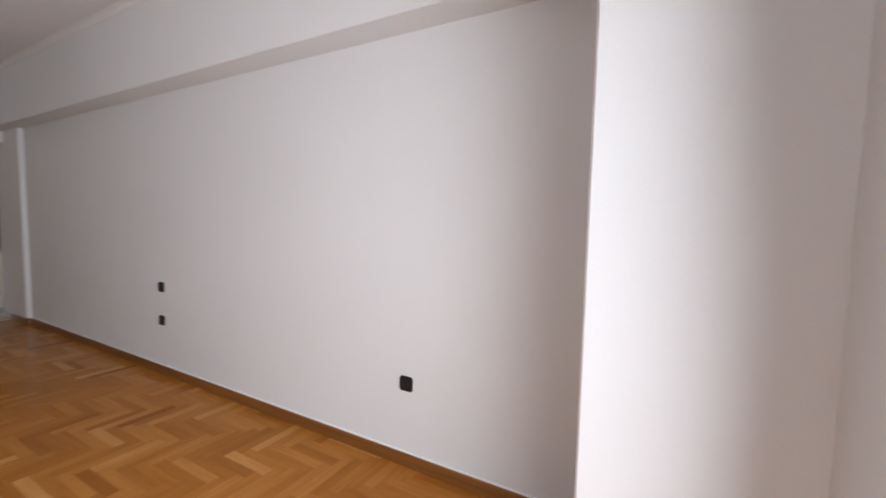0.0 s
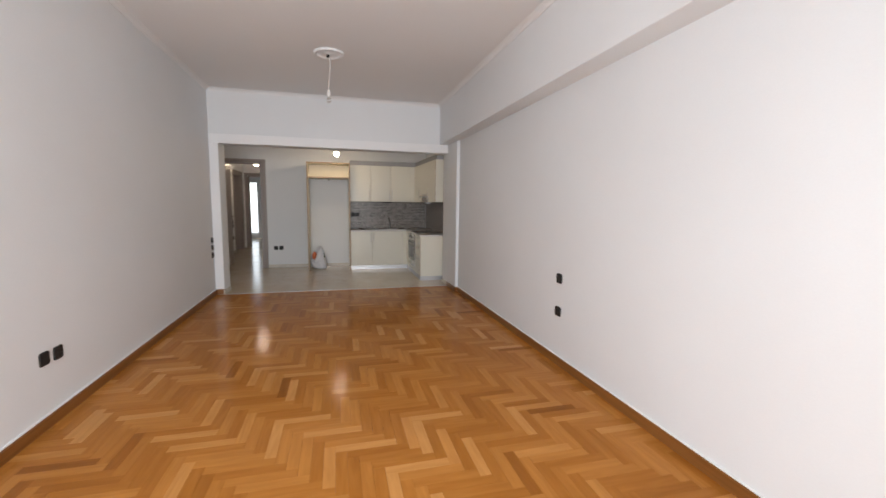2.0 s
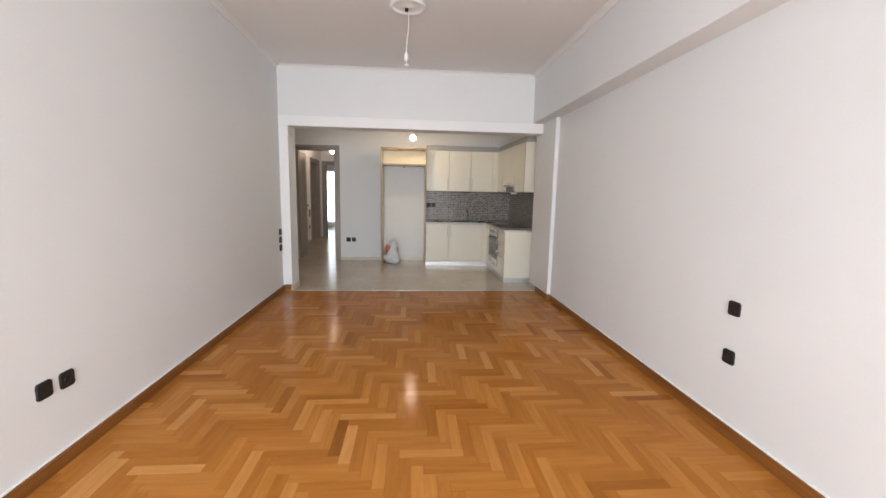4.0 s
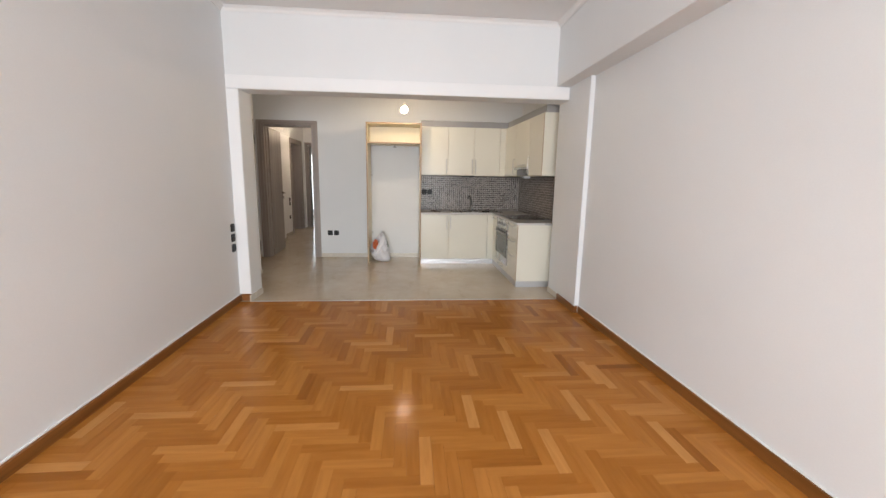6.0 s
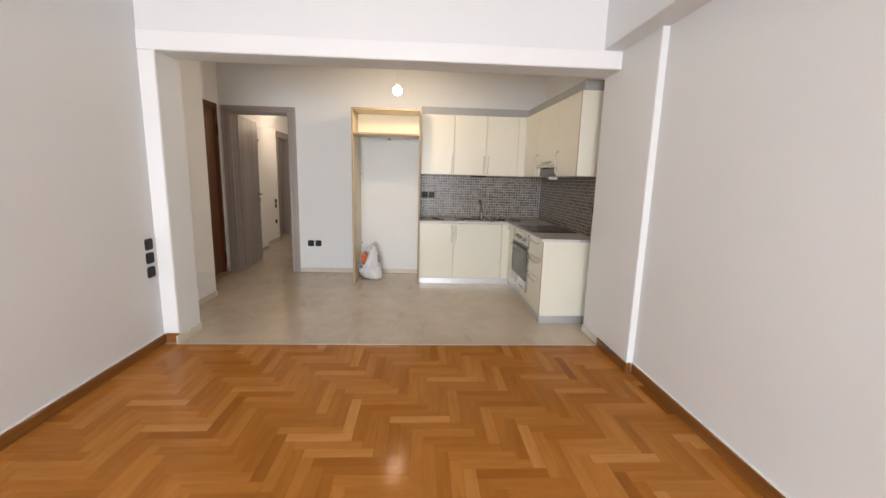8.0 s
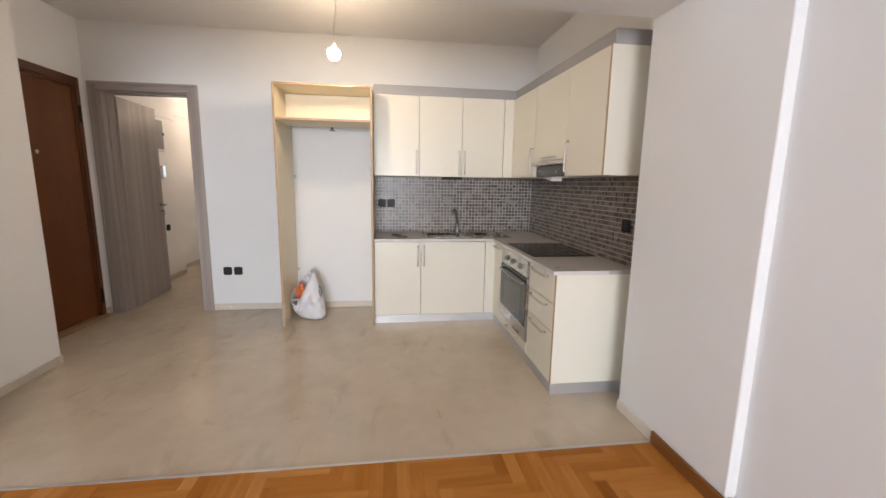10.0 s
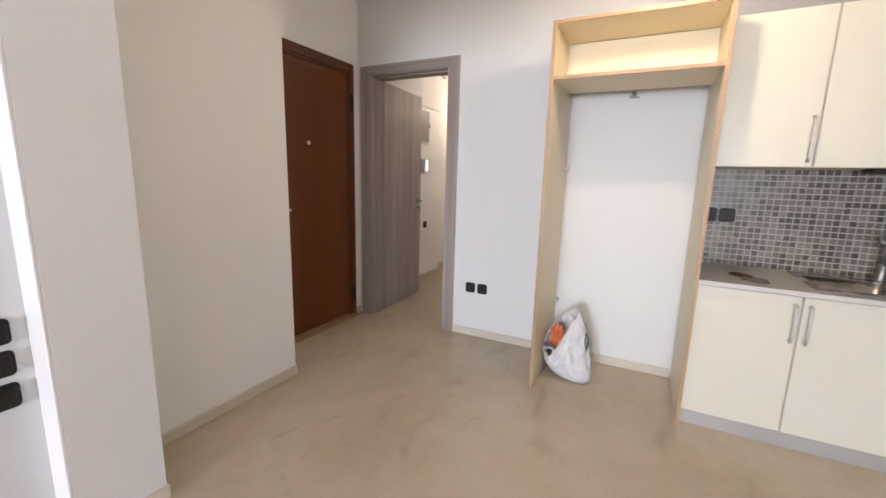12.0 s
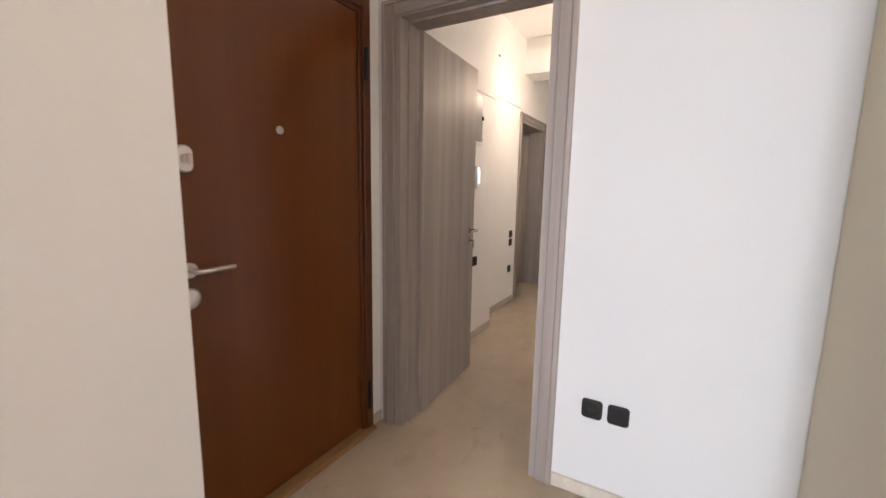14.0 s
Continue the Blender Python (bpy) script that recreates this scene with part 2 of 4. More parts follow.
OVEN_GLASS = varied("smoked_oven_glass", (0.014, 0.014, 0.014), 0.06, 0.1, 3, 60, 0.0)
OVEN_GLASS.node_tree.nodes["Principled BSDF"].inputs["Specular IOR Level"].default_value = 0.3
PRINT = varied("grey_print", (0.05, 0.05, 0.05), 0.3, 0.05)
BAG = varied("white_polythene", (0.66, 0.66, 0.69), 0.35, 0.05, 9, 25, 0.25, 0.004)
RED = varied("red_packaging", (0.5, 0.1, 0.045), 0.35, 0.15, 14, 90, 0.2, 0.002)
ORANGE = varied("orange_packaging", (0.64, 0.16, 0.06), 0.4, 0.15, 14, 90, 0.2, 0.002)
GREEN_PRINT = varied("dark_green_print", (0.03, 0.07, 0.05), 0.4, 0.1)
CABLE = varied("white_cable", (0.75, 0.73, 0.7), 0.45, 0.03)
BULB_OFF = clear_glass("bulb_glass")
BULB_KITCHEN = glow("lit_bulb", (1.0, 0.77, 0.54), 165)
# weak emission gives the intercom's screen its bluish brightness
SCREEN = glow("bluish_emissive_screen", (0.62, 0.8, 1.0), 1.4)
BULB_HALL = glow("lit_hall_bulb", (1.0, 0.76, 0.55), 150)
PANE = clear_glass("window_pane")
CONCRETE = varied("outdoor_concrete", (0.4, 0.39, 0.37), 0.8, 0.1, 2, 40, 0.2, 0.003)
PANEL_GREY = varied("grey_metal_door", (0.3, 0.3, 0.31), 0.35, 0.05)
BROWN_HANDLE = varied("reddish_brown_handle", (0.055, 0.018, 0.013), 0.4, 0.1)


# ---- building helpers ----
def root_place(ob):
    p = Vector((0, 0, 0))
    while ob:
        p += ob.location
        ob = ob.parent
    return p


def part(name, bm, mat, parent=None, label="", smooth=False):
    """Links a bmesh, given in world metres, as one mesh object under a thing or a part."""
    if parent:
        bmesh.ops.translate(bm, verts=bm.verts, vec=-root_place(parent))
    bmesh.ops.recalc_face_normals(bm, faces=bm.faces)
    me = bpy.data.meshes.new(name)
    bm.to_mesh(me)
    bm.free()
    me.materials.append(mat)
    if smooth:
        for p in me.polygons:
            p.use_smooth = True
    ob = new(name, me)
    ob.parent = parent
    if label:
        ob["label"] = label
    return ob


def thing(name, place, label, category, group="", kind=""):
    ob = new(name)
    ob.location = place
    ob.empty_display_size = 0.1
    return tagged(ob, label, category, group, kind)


def structure(name, bm, mat, label, category):
    return tagged(part(name, bm, mat), label, category, "", "structure")


def box(bm, x0, y0, z0, x1, y1, z1, bevel=0.0, seg=1):
    r = bmesh.ops.create_cube(bm, size=1.0)
    sx, sy, sz = abs(x1 - x0), abs(y1 - y0), abs(z1 - z0)
    bmesh.ops.scale(bm, verts=r["verts"], vec=(sx, sy, sz))
    bmesh.ops.translate(bm, verts=r["verts"], vec=((x0 + x1) / 2, (y0 + y1) / 2, (z0 + z1) / 2))
    if bevel:
        vs = set(r["verts"])
        es = [e for e in bm.edges if e.verts[0] in vs and e.verts[1] in vs]
        bmesh.ops.bevel(bm, geom=es, offset=min(bevel, 0.45 * min(sx, sy, sz)), segments=seg, affect="EDGES", profile=0.5)
    return bm


def boxes(*rows, bevel=0.0, seg=1):
    bm = bmesh.new()
    for r in rows:
        box(bm, *r, bevel=bevel, seg=seg)
    return bm


def prism(pts, z0, z1, axis="z", bevel=0.0):
    """A polygon drawn out along an axis. axis 'z': points are x, y; 'x': y, z; 'y': x, z."""
    bm = bmesh.new()
    put = {"z": lambda a, b, c: (a, b, c), "x": lambda a, b, c: (c, a, b), "y": lambda a, b, c: (a, c, b)}[axis]
    lo = [bm.verts.new(put(a, b, z0)) for a, b in pts]
    hi = [bm.verts.new(put(a, b, z1)) for a, b in pts]
    bm.faces.new(lo)
    bm.faces.new(hi[::-1])
    for i in range(len(pts)):
        j = (i + 1) % len(pts)
        bm.faces.new((lo[i], hi[i], hi[j], lo[j]))
    if bevel:
        bmesh.ops.bevel(bm, geom=bm.edges[:], offset=bevel, segments=1, affect="EDGES")
    return bm


def tube(bm, pts, radius, sides=10, caps=True):
    """A round bar along a line of points."""
    pts = [Vector(p) for p in pts]
    rings = []
    for i, p in enumerate(pts):
        d = (pts[min(i + 1, len(pts) - 1)] - pts[max(i - 1, 0)]).normalized()
        u = d.orthogonal().normalized() if not rings else (side - d * side.dot(d)).normalized()
        side = u
        v = d.cross(u)
        r = radius[i] if isinstance(radius, (list, tuple)) else radius
        rings.append([bm.verts.new(p + r * (math.cos(a) * u + math.sin(a) * v)) for a in (2 * math.pi * k / sides for k in range(sides))])
    for a, b in zip(rings, rings[1:]):
        for k in range(sides):
            bm.faces.new((a[k], a[(k + 1) % sides], b[(k + 1) % sides], b[k]))
    if caps:
        bm.faces.new(rings[0][::-1])
        bm.faces.new(rings[-1])
    return bm


def lathe(profile, place, sides=24, axis="z"):
    """Turns a profile of (radius, height) about an axis through place."""
    bm = bmesh.new()
    rings = []
    for r, h in profile:
        ring = []
        for k in range(sides):
            a = 2 * math.pi * k / sides
            c, s = r * math.cos(a), r * math.sin(a)
            q = {"z": (c, s, h), "x": (h, c, s), "y": (c, h, s)}[axis]
            ring.append(bm.verts.new(Vector(place) + Vector(q)))
        rings.append(ring)
    for a, b in zip(rings, rings[1:]):
        for k in range(sides):
            bm.faces.new((a[k], a[(k + 1) % sides], b[(k + 1) % sides], b[k]))
    bm.faces.new(rings[0][::-1])
    bm.faces.new(rings[-1])
    bmesh.ops.remove_doubles(bm, verts=bm.verts, dist=1e-5)
    return bm


# ---- plan ----
WIN_X = -0.15            # inner face of the window wall
LIV_L, LIV_R = -1.605, 1.93
LIV_END = -7.592         # face of the wall over the wide opening
CEIL = 2.925
OPEN_TOP, BAND_TOP = 2.17, 2.30
KIT_BACK, KIT_R, KIT_CEIL = -10.04, 2.06, 2.72
JOINT = -7.54            # where parquet meets marble


def skewed(bm):
    """The south wall runs slightly out of square: it draws in towards the windows."""
    for v in bm.verts:
        v.co.y += 0.0135 * (v.co.x - LIV_END)
    return bm


def south(x):
    return LIV_L + 0.0135 * (x - LIV_END)


# ---- structure: living room ----
structure("wall_south", skewed(boxes((LIV_END, LIV_L - 0.35, 0, WIN_X, LIV_L, CEIL + 0.2))), PLASTER, "long white plastered living room wall", "wall")
structure("wall_north", boxes((-7.08, LIV_R, 0, WIN_X, LIV_R + 0.37, CEIL + 0.2)), PLASTER, "long white plastered wall below a beam", "wall")
structure("beam_north", boxes((LIV_END - 0.05, 1.745, BAND_TOP, WIN_X + 0.05, LIV_R + 0.05, CEIL + 0.2), bevel=0.004), PLASTER, "white plastered ceiling beam along the wall", "beam")
structure("pilaster", boxes((-7.865, 1.885, -0.05, -7.08, LIV_R + 0.32, BAND_TOP + 0.03), bevel=0.005), PLASTER, "shallow white plastered pilaster beside the kitchen opening", "pilaster")
structure("column", boxes((-0.67, 1.284, -0.05, WIN_X + 0.05, LIV_R + 0.05, CEIL + 0.15), bevel=0.006), PLASTER, "white plastered column beside the balcony window", "column")
structure("wall_east", boxes((WIN_X, LIV_L - 0.25, 0, 0.1, -1.42, CEIL + 0.2), (WIN_X, 0.98, 0, 0.1, LIV_R + 0.37, CEIL + 0.2),
                             (WIN_X, -1.42, 2.32, 0.1, 0.98, CEIL + 0.2)), PLASTER, "white plastered wall round the balcony window", "wall")
structure("wall_over_opening", boxes((LIV_END - 0.24, LIV_L - 0.25, OPEN_TOP, LIV_END, LIV_R + 0.37, CEIL + 0.2)), PLASTER, "white plastered wall over the wide kitchen opening", "wall")
structure("wall_jamb", prism([(LIV_END, LIV_L - 0.25), (LIV_END, -1.488), (-7.862, -1.476), (-7.862, LIV_L - 0.25)], 0, OPEN_TOP), PLASTER, "white plastered wall end at the kitchen opening", "wall")
structure("trim_band", boxes((LIV_END, LIV_L, OPEN_TOP + 0.002, LIV_END + 0.012, 1.884, BAND_TOP), bevel=0.003), TRIM_WHITE, "flat white band above the kitchen opening", "trim")
structure("trim_jamb", boxes((LIV_END, LIV_L, 0.075, LIV_END + 0.012, -1.49, OPEN_TOP), bevel=0.003), TRIM_WHITE, "flat white band beside the kitchen opening", "trim")
structure("ceiling", boxes((LIV_END, LIV_L - 0.25, CEIL, 0.1, LIV_R + 0.37, CEIL + 0.22)), CEILING, "white painted living room ceiling", "ceiling")

COVE = [(0, 0), (0.04, 0), (0.04, -0.005), (0.032, -0.009), (0.022, -0.015), (0.012, -0.026), (0.008, -0.038), (0.008, -0.046), (0, -0.046)]
structure("cornice_south", skewed(prism([(LIV_L + a, CEIL + b) for a, b in COVE], LIV_END, WIN_X, "x")), CEILING, "slim white plaster cornice", "cornice")
structure("cornice_north", prism([(1.745 - a, CEIL + b) for a, b in COVE], LIV_END, WIN_X, "x"), CEILING, "slim white plaster cornice", "cornice")
structure("cornice_west", prism([(LIV_END + a, CEIL + b - 0.002) for a, b in COVE], LIV_L + 0.041, 1.745 - 0.041, "y"), CEILING, "slim white plaster cornice", "cornice")

# ---- structure: kitchen ----
structure("wall_jamb_upper", boxes((-7.862, LIV_L - 0.25, OPEN_TOP, LIV_END - 0.24, -1.474, KIT_CEIL)), PLASTER, "white plastered wall end above the kitchen opening", "wall")
structure("wall_entry_side", boxes((-8.85, LIV_L - 0.6, 0, -7.862, -1.825, KIT_CEIL)), PLASTER_LIFTED, "white plastered wall beside the entrance door", "wall")
structure("wall_entry", boxes((KIT_BACK, -2.5, 0, -9.955, -2.235, KIT_CEIL), (-9.955, -2.5, 2.2, -8.885, -2.235, KIT_CEIL)), PLASTER_LIFTED, "white plastered wall round the entrance door", "wall")
structure("wall_kitchen_back", boxes((KIT_BACK - 0.2, -2.5, 0, KIT_BACK, -2.14, KIT_CEIL), (KIT_BACK - 0.2, -2.14, 2.14, KIT_BACK, -1.325, KIT_CEIL),
                                     (KIT_BACK - 0.2, -1.325, 0, KIT_BACK, KIT_R + 0.24, KIT_CEIL)), PLASTER, "white plastered kitchen wall", "wall")
structure("wall_kitchen_side", boxes((KIT_BACK, KIT_R, 0, -7.865, KIT_R + 0.24, KIT_CEIL)), PLASTER, "white plastered kitchen wall", "wall")
structure("ceiling_kitchen", boxes((KIT_BACK - 0.2, -2.5, KIT_CEIL, LIV_END - 0.24, KIT_R + 0.24, KIT_CEIL + 0.2)), CEILING, "white painted kitchen ceiling", "ceiling")

# ---- structure: hall and far room ----
structure("wall_hall_south", boxes((-11.85, -2.75, 0, KIT_BACK - 0.2, -2.36, 3.0), (-12.98, -2.75, 0, -11.85, -2.52, 3.0), (-13.86, -2.75, 2.13, -12.98, -2.52, 3.0),
                                   (-14.2, -2.75, 0, -13.86, -2.52, 3.0)), PLASTER_LIFTED, "white plastered hall wall", "wall")
structure("wall_hall_north", boxes((-14.2, -1.2, 0, KIT_BACK - 0.2, -1.0, 3.0)), PLASTER_LIFTED, "white plastered hall wall", "wall")
structure("wall_hall_end", boxes((-14.4, -4.4, 0, -14.2, -2.42, 3.0), (-14.4, -2.42, 2.13, -14.2, -1.6, 3.0), (-14.4, -1.6, 0, -14.2, -0.2, 3.0)), PLASTER_LIFTED, "white plastered wall at the hall's end", "wall")
structure("wall_side_room", boxes((-14.2, -4.4, 0, -12.2, -4.2, 3.0), (-12.2, -4.4, 0, -12.0, -2.75, 3.0)), PLASTER, "plain wall of the side room", "wall")
structure("wall_far_room", boxes((-17.6, -0.4, 0, -14.4, -0.2, 3.0), (-17.6, -4.4, 0, -14.4, -4.2, 3.0)), PLASTER, "white wall of the far room", "wall")
structure("wall_far_window", boxes((-17.8, -4.4, 0, -17.6, -3.75, 3.0), (-17.8, -2.66, 0, -17.6, -0.2, 3.0), (-17.8, -3.75, 2.2, -17.6, -2.66, 3.0)), PLASTER, "white wall round the far balcony door", "wall")
structure("ceiling_hall", boxes((-17.8, -4.4, 3.0, KIT_BACK - 0.2, -0.2, 3.2)), CEILING, "white painted hall ceiling", "ceiling")
structure("hall_beam", boxes((-13.35, -2.52, 2.62, -13.0, -1.2, 3.0), bevel=0.004), PLASTER_LIFTED, "white plastered beam across the hall", "beam")

# ---- floors ----
structure("floor_marble", boxes((-18.0, -4.6, -0.12, JOINT, KIT_R + 0.24, 0.0)), MARBLE, "polished beige marble floor", "floor")
subfloor = structure("floor_parquet", boxes((JOINT, LIV_L - 0.25, -0.12, 0.4, LIV_R + 0.37, -0.012)), SKIRT_WOOD, "glossy oak herringbone parquet floor", "floor")
structure("outdoor_ground", boxes((-260, -260, -6.2, 260, 260, -6.0)), CONCRETE, "grey ground far below the windows", "ground")


def skirting(name, rows, mat, label):
    structure(name, boxes(*rows, bevel=0.006), mat, label, "baseboard")


OAK_SKIRT, STONE_SKIRT = "orange-brown oak baseboard", "beige marble baseboard"
structure("baseboard_south", skewed(boxes((LIV_END + 0.012, LIV_L, -0.01, WIN_X, LIV_L + 0.018, 0.072), bevel=0.006)), SKIRT_WOOD, OAK_SKIRT, "baseboard")
skirting("baseboard_jamb", [(LIV_END, LIV_L + 0.016, -0.01, LIV_END + 0.016, -1.486, 0.072)], SKIRT_WOOD_Y, OAK_SKIRT)
skirting("baseboard_north", [(-7.064, LIV_R - 0.016, -0.01, -0.67, LIV_R, 0.072)], SKIRT_WOOD, OAK_SKIRT)
skirting("baseboard_pilaster", [(JOINT, 1.869, -0.01, -7.064, 1.885, 0.072), (-7.08, 1.885, -0.01, -7.064, LIV_R - 0.016, 0.072)], SKIRT_WOOD, OAK_SKIRT)
skirting("baseboard_column", [(-0.67, 1.268, -0.01, WIN_X, 1.284, 0.072)], SKIRT_WOOD, OAK_SKIRT)
skirting("baseboard_entry_side", [(-8.86, -1.825, 0, -7.862, -1.815, 0.065), (-8.86, -2.2, 0, -8.85, -1.825, 0.065), (-7.872, -1.815, 0, -7.862, -1.466, 0.065)], SKIRT_STONE, STONE_SKIRT)
structure("baseboard_opening", prism([(-7.862, -1.477), (-7.862, -1.466), (JOINT, -1.479), (JOINT, -1.49)], 0, 0.065), SKIRT_STONE, STONE_SKIRT, "baseboard")
skirting("baseboard_corner", [(KIT_BACK, -2.235, 0, -9.957, -2.225, 0.065)], SKIRT_STONE, STONE_SKIRT)
skirting("baseboard_back", [(KIT_BACK, -1.262, 0, KIT_BACK + 0.01, -0.425, 0.065), (KIT_BACK, -0.405, 0, KIT_BACK + 0.01, 0.36, 0.065)], SKIRT_STONE, STONE_SKIRT)
skirting("baseboard_pilaster_stone", [(-7.865, 1.875, 0, JOINT, 1.885, 0.065)], SKIRT_STONE, STONE_SKIRT)
skirting("baseboard_hall", [(-11.85, -2.36, 0, KIT_BACK - 0.2, -2.35, 0.065), (-12.9, -2.52, 0, -11.85, -2.51, 0.065)], SKIRT_STONE, STONE_SKIRT)
structure("door_sill", boxes((JOINT - 0.012, -1.478, -0.01, JOINT, 1.885, 0.0035), bevel=0.001), ALU, "thin metal strip between parquet and marble", "trim")


structure("trim_caulk_south", skewed(boxes((LIV_END + 0.012, LIV_L, 0.0725, WIN_X, LIV_L + 0.012, 0.081), bevel=0.002)), TRIM_WHITE, "white sealant line above the baseboard", "trim")
structure("trim_caulk_north", boxes((-7.064, LIV_R - 0.012, 0.0725, -0.67, LIV_R, 0.081), bevel=0.002), TRIM_WHITE, "white sealant line above the baseboard", "trim")

# ---- windows ----
def balcony_window(name, x, y0, y1, z1, inward, label):
    w = thing(name, (x, (y0 + y1) / 2, 0), label, "window", kind="structure")
    a, b = x - 0.035, x + 0.035
    part("window_frame", boxes((a, y0, 0, b, y0 + 0.06, z1), (a, y1 - 0.06, 0, b, y1, z1), (a, y0 + 0.06, z1 - 0.06, b, y1 - 0.06, z1), (a, y0 + 0.06, 0, b, y1 - 0.06, 0.06)), TRIM_WHITE, w)
    mid = (y0 + y1) / 2
    for c, d in ((y0 + 0.06, mid), (mid, y1 - 0.06)):
        s = part("sash", boxes((a + 0.01, c, 0.06, b - 0.01, c + 0.06, z1 - 0.06), (a + 0.01, d - 0.06, 0.06, b - 0.01, d, z1 - 0.06),
                               (a + 0.01, c + 0.06, z1 - 0.13, b - 0.01, d - 0.06, z1 - 0.06), (a + 0.01, c + 0.06, 0.06, b - 0.01, d - 0.06, 0.14)), TRIM_WHITE, w)
        g = part("pane", boxes((x - 0.004, c + 0.06, 0.14, x + 0.004, d - 0.06, z1 - 0.13)), PANE, s)
        g.visible_shadow = False
    return w


balcony_window("window_1", 0.04, -1.42, 0.98, 2.32, -1, "white framed balcony window with two glazed sashes")
balcony_window("window_2", -17.7, -3.75, -2.66, 2.2, 1, "white framed balcony door in the far room")
structure("balcony", boxes((0.1, -2.2, -0.3, 1.5, 2.6, -0.05)), CONCRETE, "plain concrete balcony slab", "balcony")


# ---- doors ----
def casing(name, parent, face, lo, hi, top, out, axis, mat_up, mat_cross):
    """Stepped casing round an opening. axis 'y': opening runs in y on a wall face x = face; 'x' the other way round. out: +1 or -1."""
    def rows(w0, w1, d0, d1):
        r = [(lo - w1, lo - w0, 0, top + w1), (hi + w0, hi + w1, 0, top + w1)]
        c = [(lo - w0, hi + w0, top + w0, top + w1)]
        def place(q):
            a, b, z0, z1 = q
            f0, f1 = sorted((face + out * d0, face + out * d1))
            return (f0, a, z0, f1, b, z1) if axis == "y" else (a, f0, z0, b, f1, z1)
        return [place(q) for q in r], [place(q) for q in c]
    for w0, w1, d1 in ((0.0, 0.05, 0.014), (0.05, 0.072, 0.02)):
        ups, cross = rows(w0, w1, 0.0, d1)
        for u in ups:
            part("casing", boxes(u, bevel=0.003), mat_up, parent)
        for c in cross:
            part("casing", boxes(c, bevel=0.003), mat_cross, parent)


NICKEL = varied("polished_nickel", (0.74, 0.7, 0.67), 0.4, 0.03, 6, 160, 0.03, 0.0003, 1.0)


def lever(parent, place, out, along, length=0.12):
    """Lever handle with its rose. out, along: unit vectors."""
    p, o, a = Vector(place), Vector(out), Vector(along)
    bm = bmesh.new()
    tube(bm, [p, p + o * 0.008], 0.025, 20)
    ob = part("handle", bm, NICKEL, parent, "brushed chrome lever handle")
    bm = bmesh.new()
    tube(bm, [p, p + o * 0.045, p + o * 0.052 + a * 0.008, p + o * 0.054 + a * 0.02, p + o * 0.054 + a * length], [0.009, 0.009, 0.0095, 0.0095, 0.009], 12)
    part("lever", bm, NICKEL, ob, smooth=True)
    return ob


grey = thing("door_1", (KIT_BACK, -1.735, 0), "grey oak interior door standing open into the hall", "door", kind="structure")
casing("casing", grey, KIT_BACK, -2.132, -1.332, 2.128, 1, "y", GREY_WOOD, GREY_WOOD_Y)
casing("casing", grey, KIT_BACK - 0.2, -2.132, -1.332, 2.128, -1, "y", GREY_WOOD, GREY_WOOD_Y)
part("jamb", boxes((KIT_BACK - 0.2, -2.14, 0, KIT_BACK, -2.1, 2.12)), GREY_WOOD, grey)
part("jamb", boxes((KIT_BACK - 0.2, -1.365, 0, KIT_BACK, -1.325, 2.12)), GREY_WOOD, grey)
part("jamb", boxes((KIT_BACK - 0.2, -2.14, 2.12, KIT_BACK, -1.325, 2.14)), GREY_WOOD_Y, grey)
part("stop", boxes((KIT_BACK - 0.15, -2.1, 0, KIT_BACK - 0.06, -2.088, 2.108), (KIT_BACK - 0.15, -1.377, 0, KIT_BACK - 0.06, -1.365, 2.108), (KIT_BACK - 0.15, -2.088, 2.108, KIT_BACK - 0.06, -1.377, 2.12)), GREY_WOOD, grey)
leaf = part("leaf", boxes((-0.728, -0.02, 0.008, 0, 0.02, 2.105), bevel=0.002), GREY_WOOD)
leaf.parent = grey
leaf.matrix_basis = pose(-0.165, -0.358, 0, 0, 0, 3.2)
for side in (1, -1):
    bm = bmesh.new()
    tube(bm, [(-0.668, side * 0.02, 1.03), (-0.668, side * 0.028, 1.03)], 0.025, 18)
    ob = part("handle", bm, CHROME)
    bm = bmesh.new()
    tube(bm, [(-0.668, side * 0.02, 1.03), (-0.668, side * 0.065, 1.03), (-0.66, side * 0.072, 1.03), (-0.55, side * 0.072, 1.03)], 0.009, 12)
    lv = part("lever", bm, CHROME, smooth=True)
    bm = bmesh.new()
    tube(bm, [(-0.668, side * 0.02, 0.96), (-0.668, side * 0.028, 0.96)], 0.022, 18)
    es = part("escutcheon", bm, CHROME)
    ob.parent, lv.parent, es.parent = leaf, ob, leaf
bm = boxes((-0.673, 0.028, 0.95, -0.663, 0.05, 0.965))
box(bm, -0.676, 0.045, 0.91, -0.66, 0.05, 0.95)
key = part("key", bm, CHROME)
key.parent = leaf

entry = thing("door_2", (-9.42, -2.235, 0), "dark mahogany security entrance door, closed", "door", kind="structure")
part("door_frame", boxes((-9.955, -2.33, 0.0, -9.905, -2.215, 2.2), (-8.905, -2.33, 0.0, -8.885, -2.215, 2.2), (-9.905, -2.33, 2.13, -8.905, -2.215, 2.2), bevel=0.004), BROWN_STEEL, entry)
part("rebate", boxes((-9.905, -2.32, 0.02, -9.885, -2.228, 2.13), (-9.885, -2.32, 2.11, -8.905, -2.228, 2.13), bevel=0.003), BROWN_STEEL, entry)
eleaf = part("leaf", boxes((-9.883, -2.31, 0.035, -8.907, -2.236, 2.108), bevel=0.004), MAHOGANY, entry)
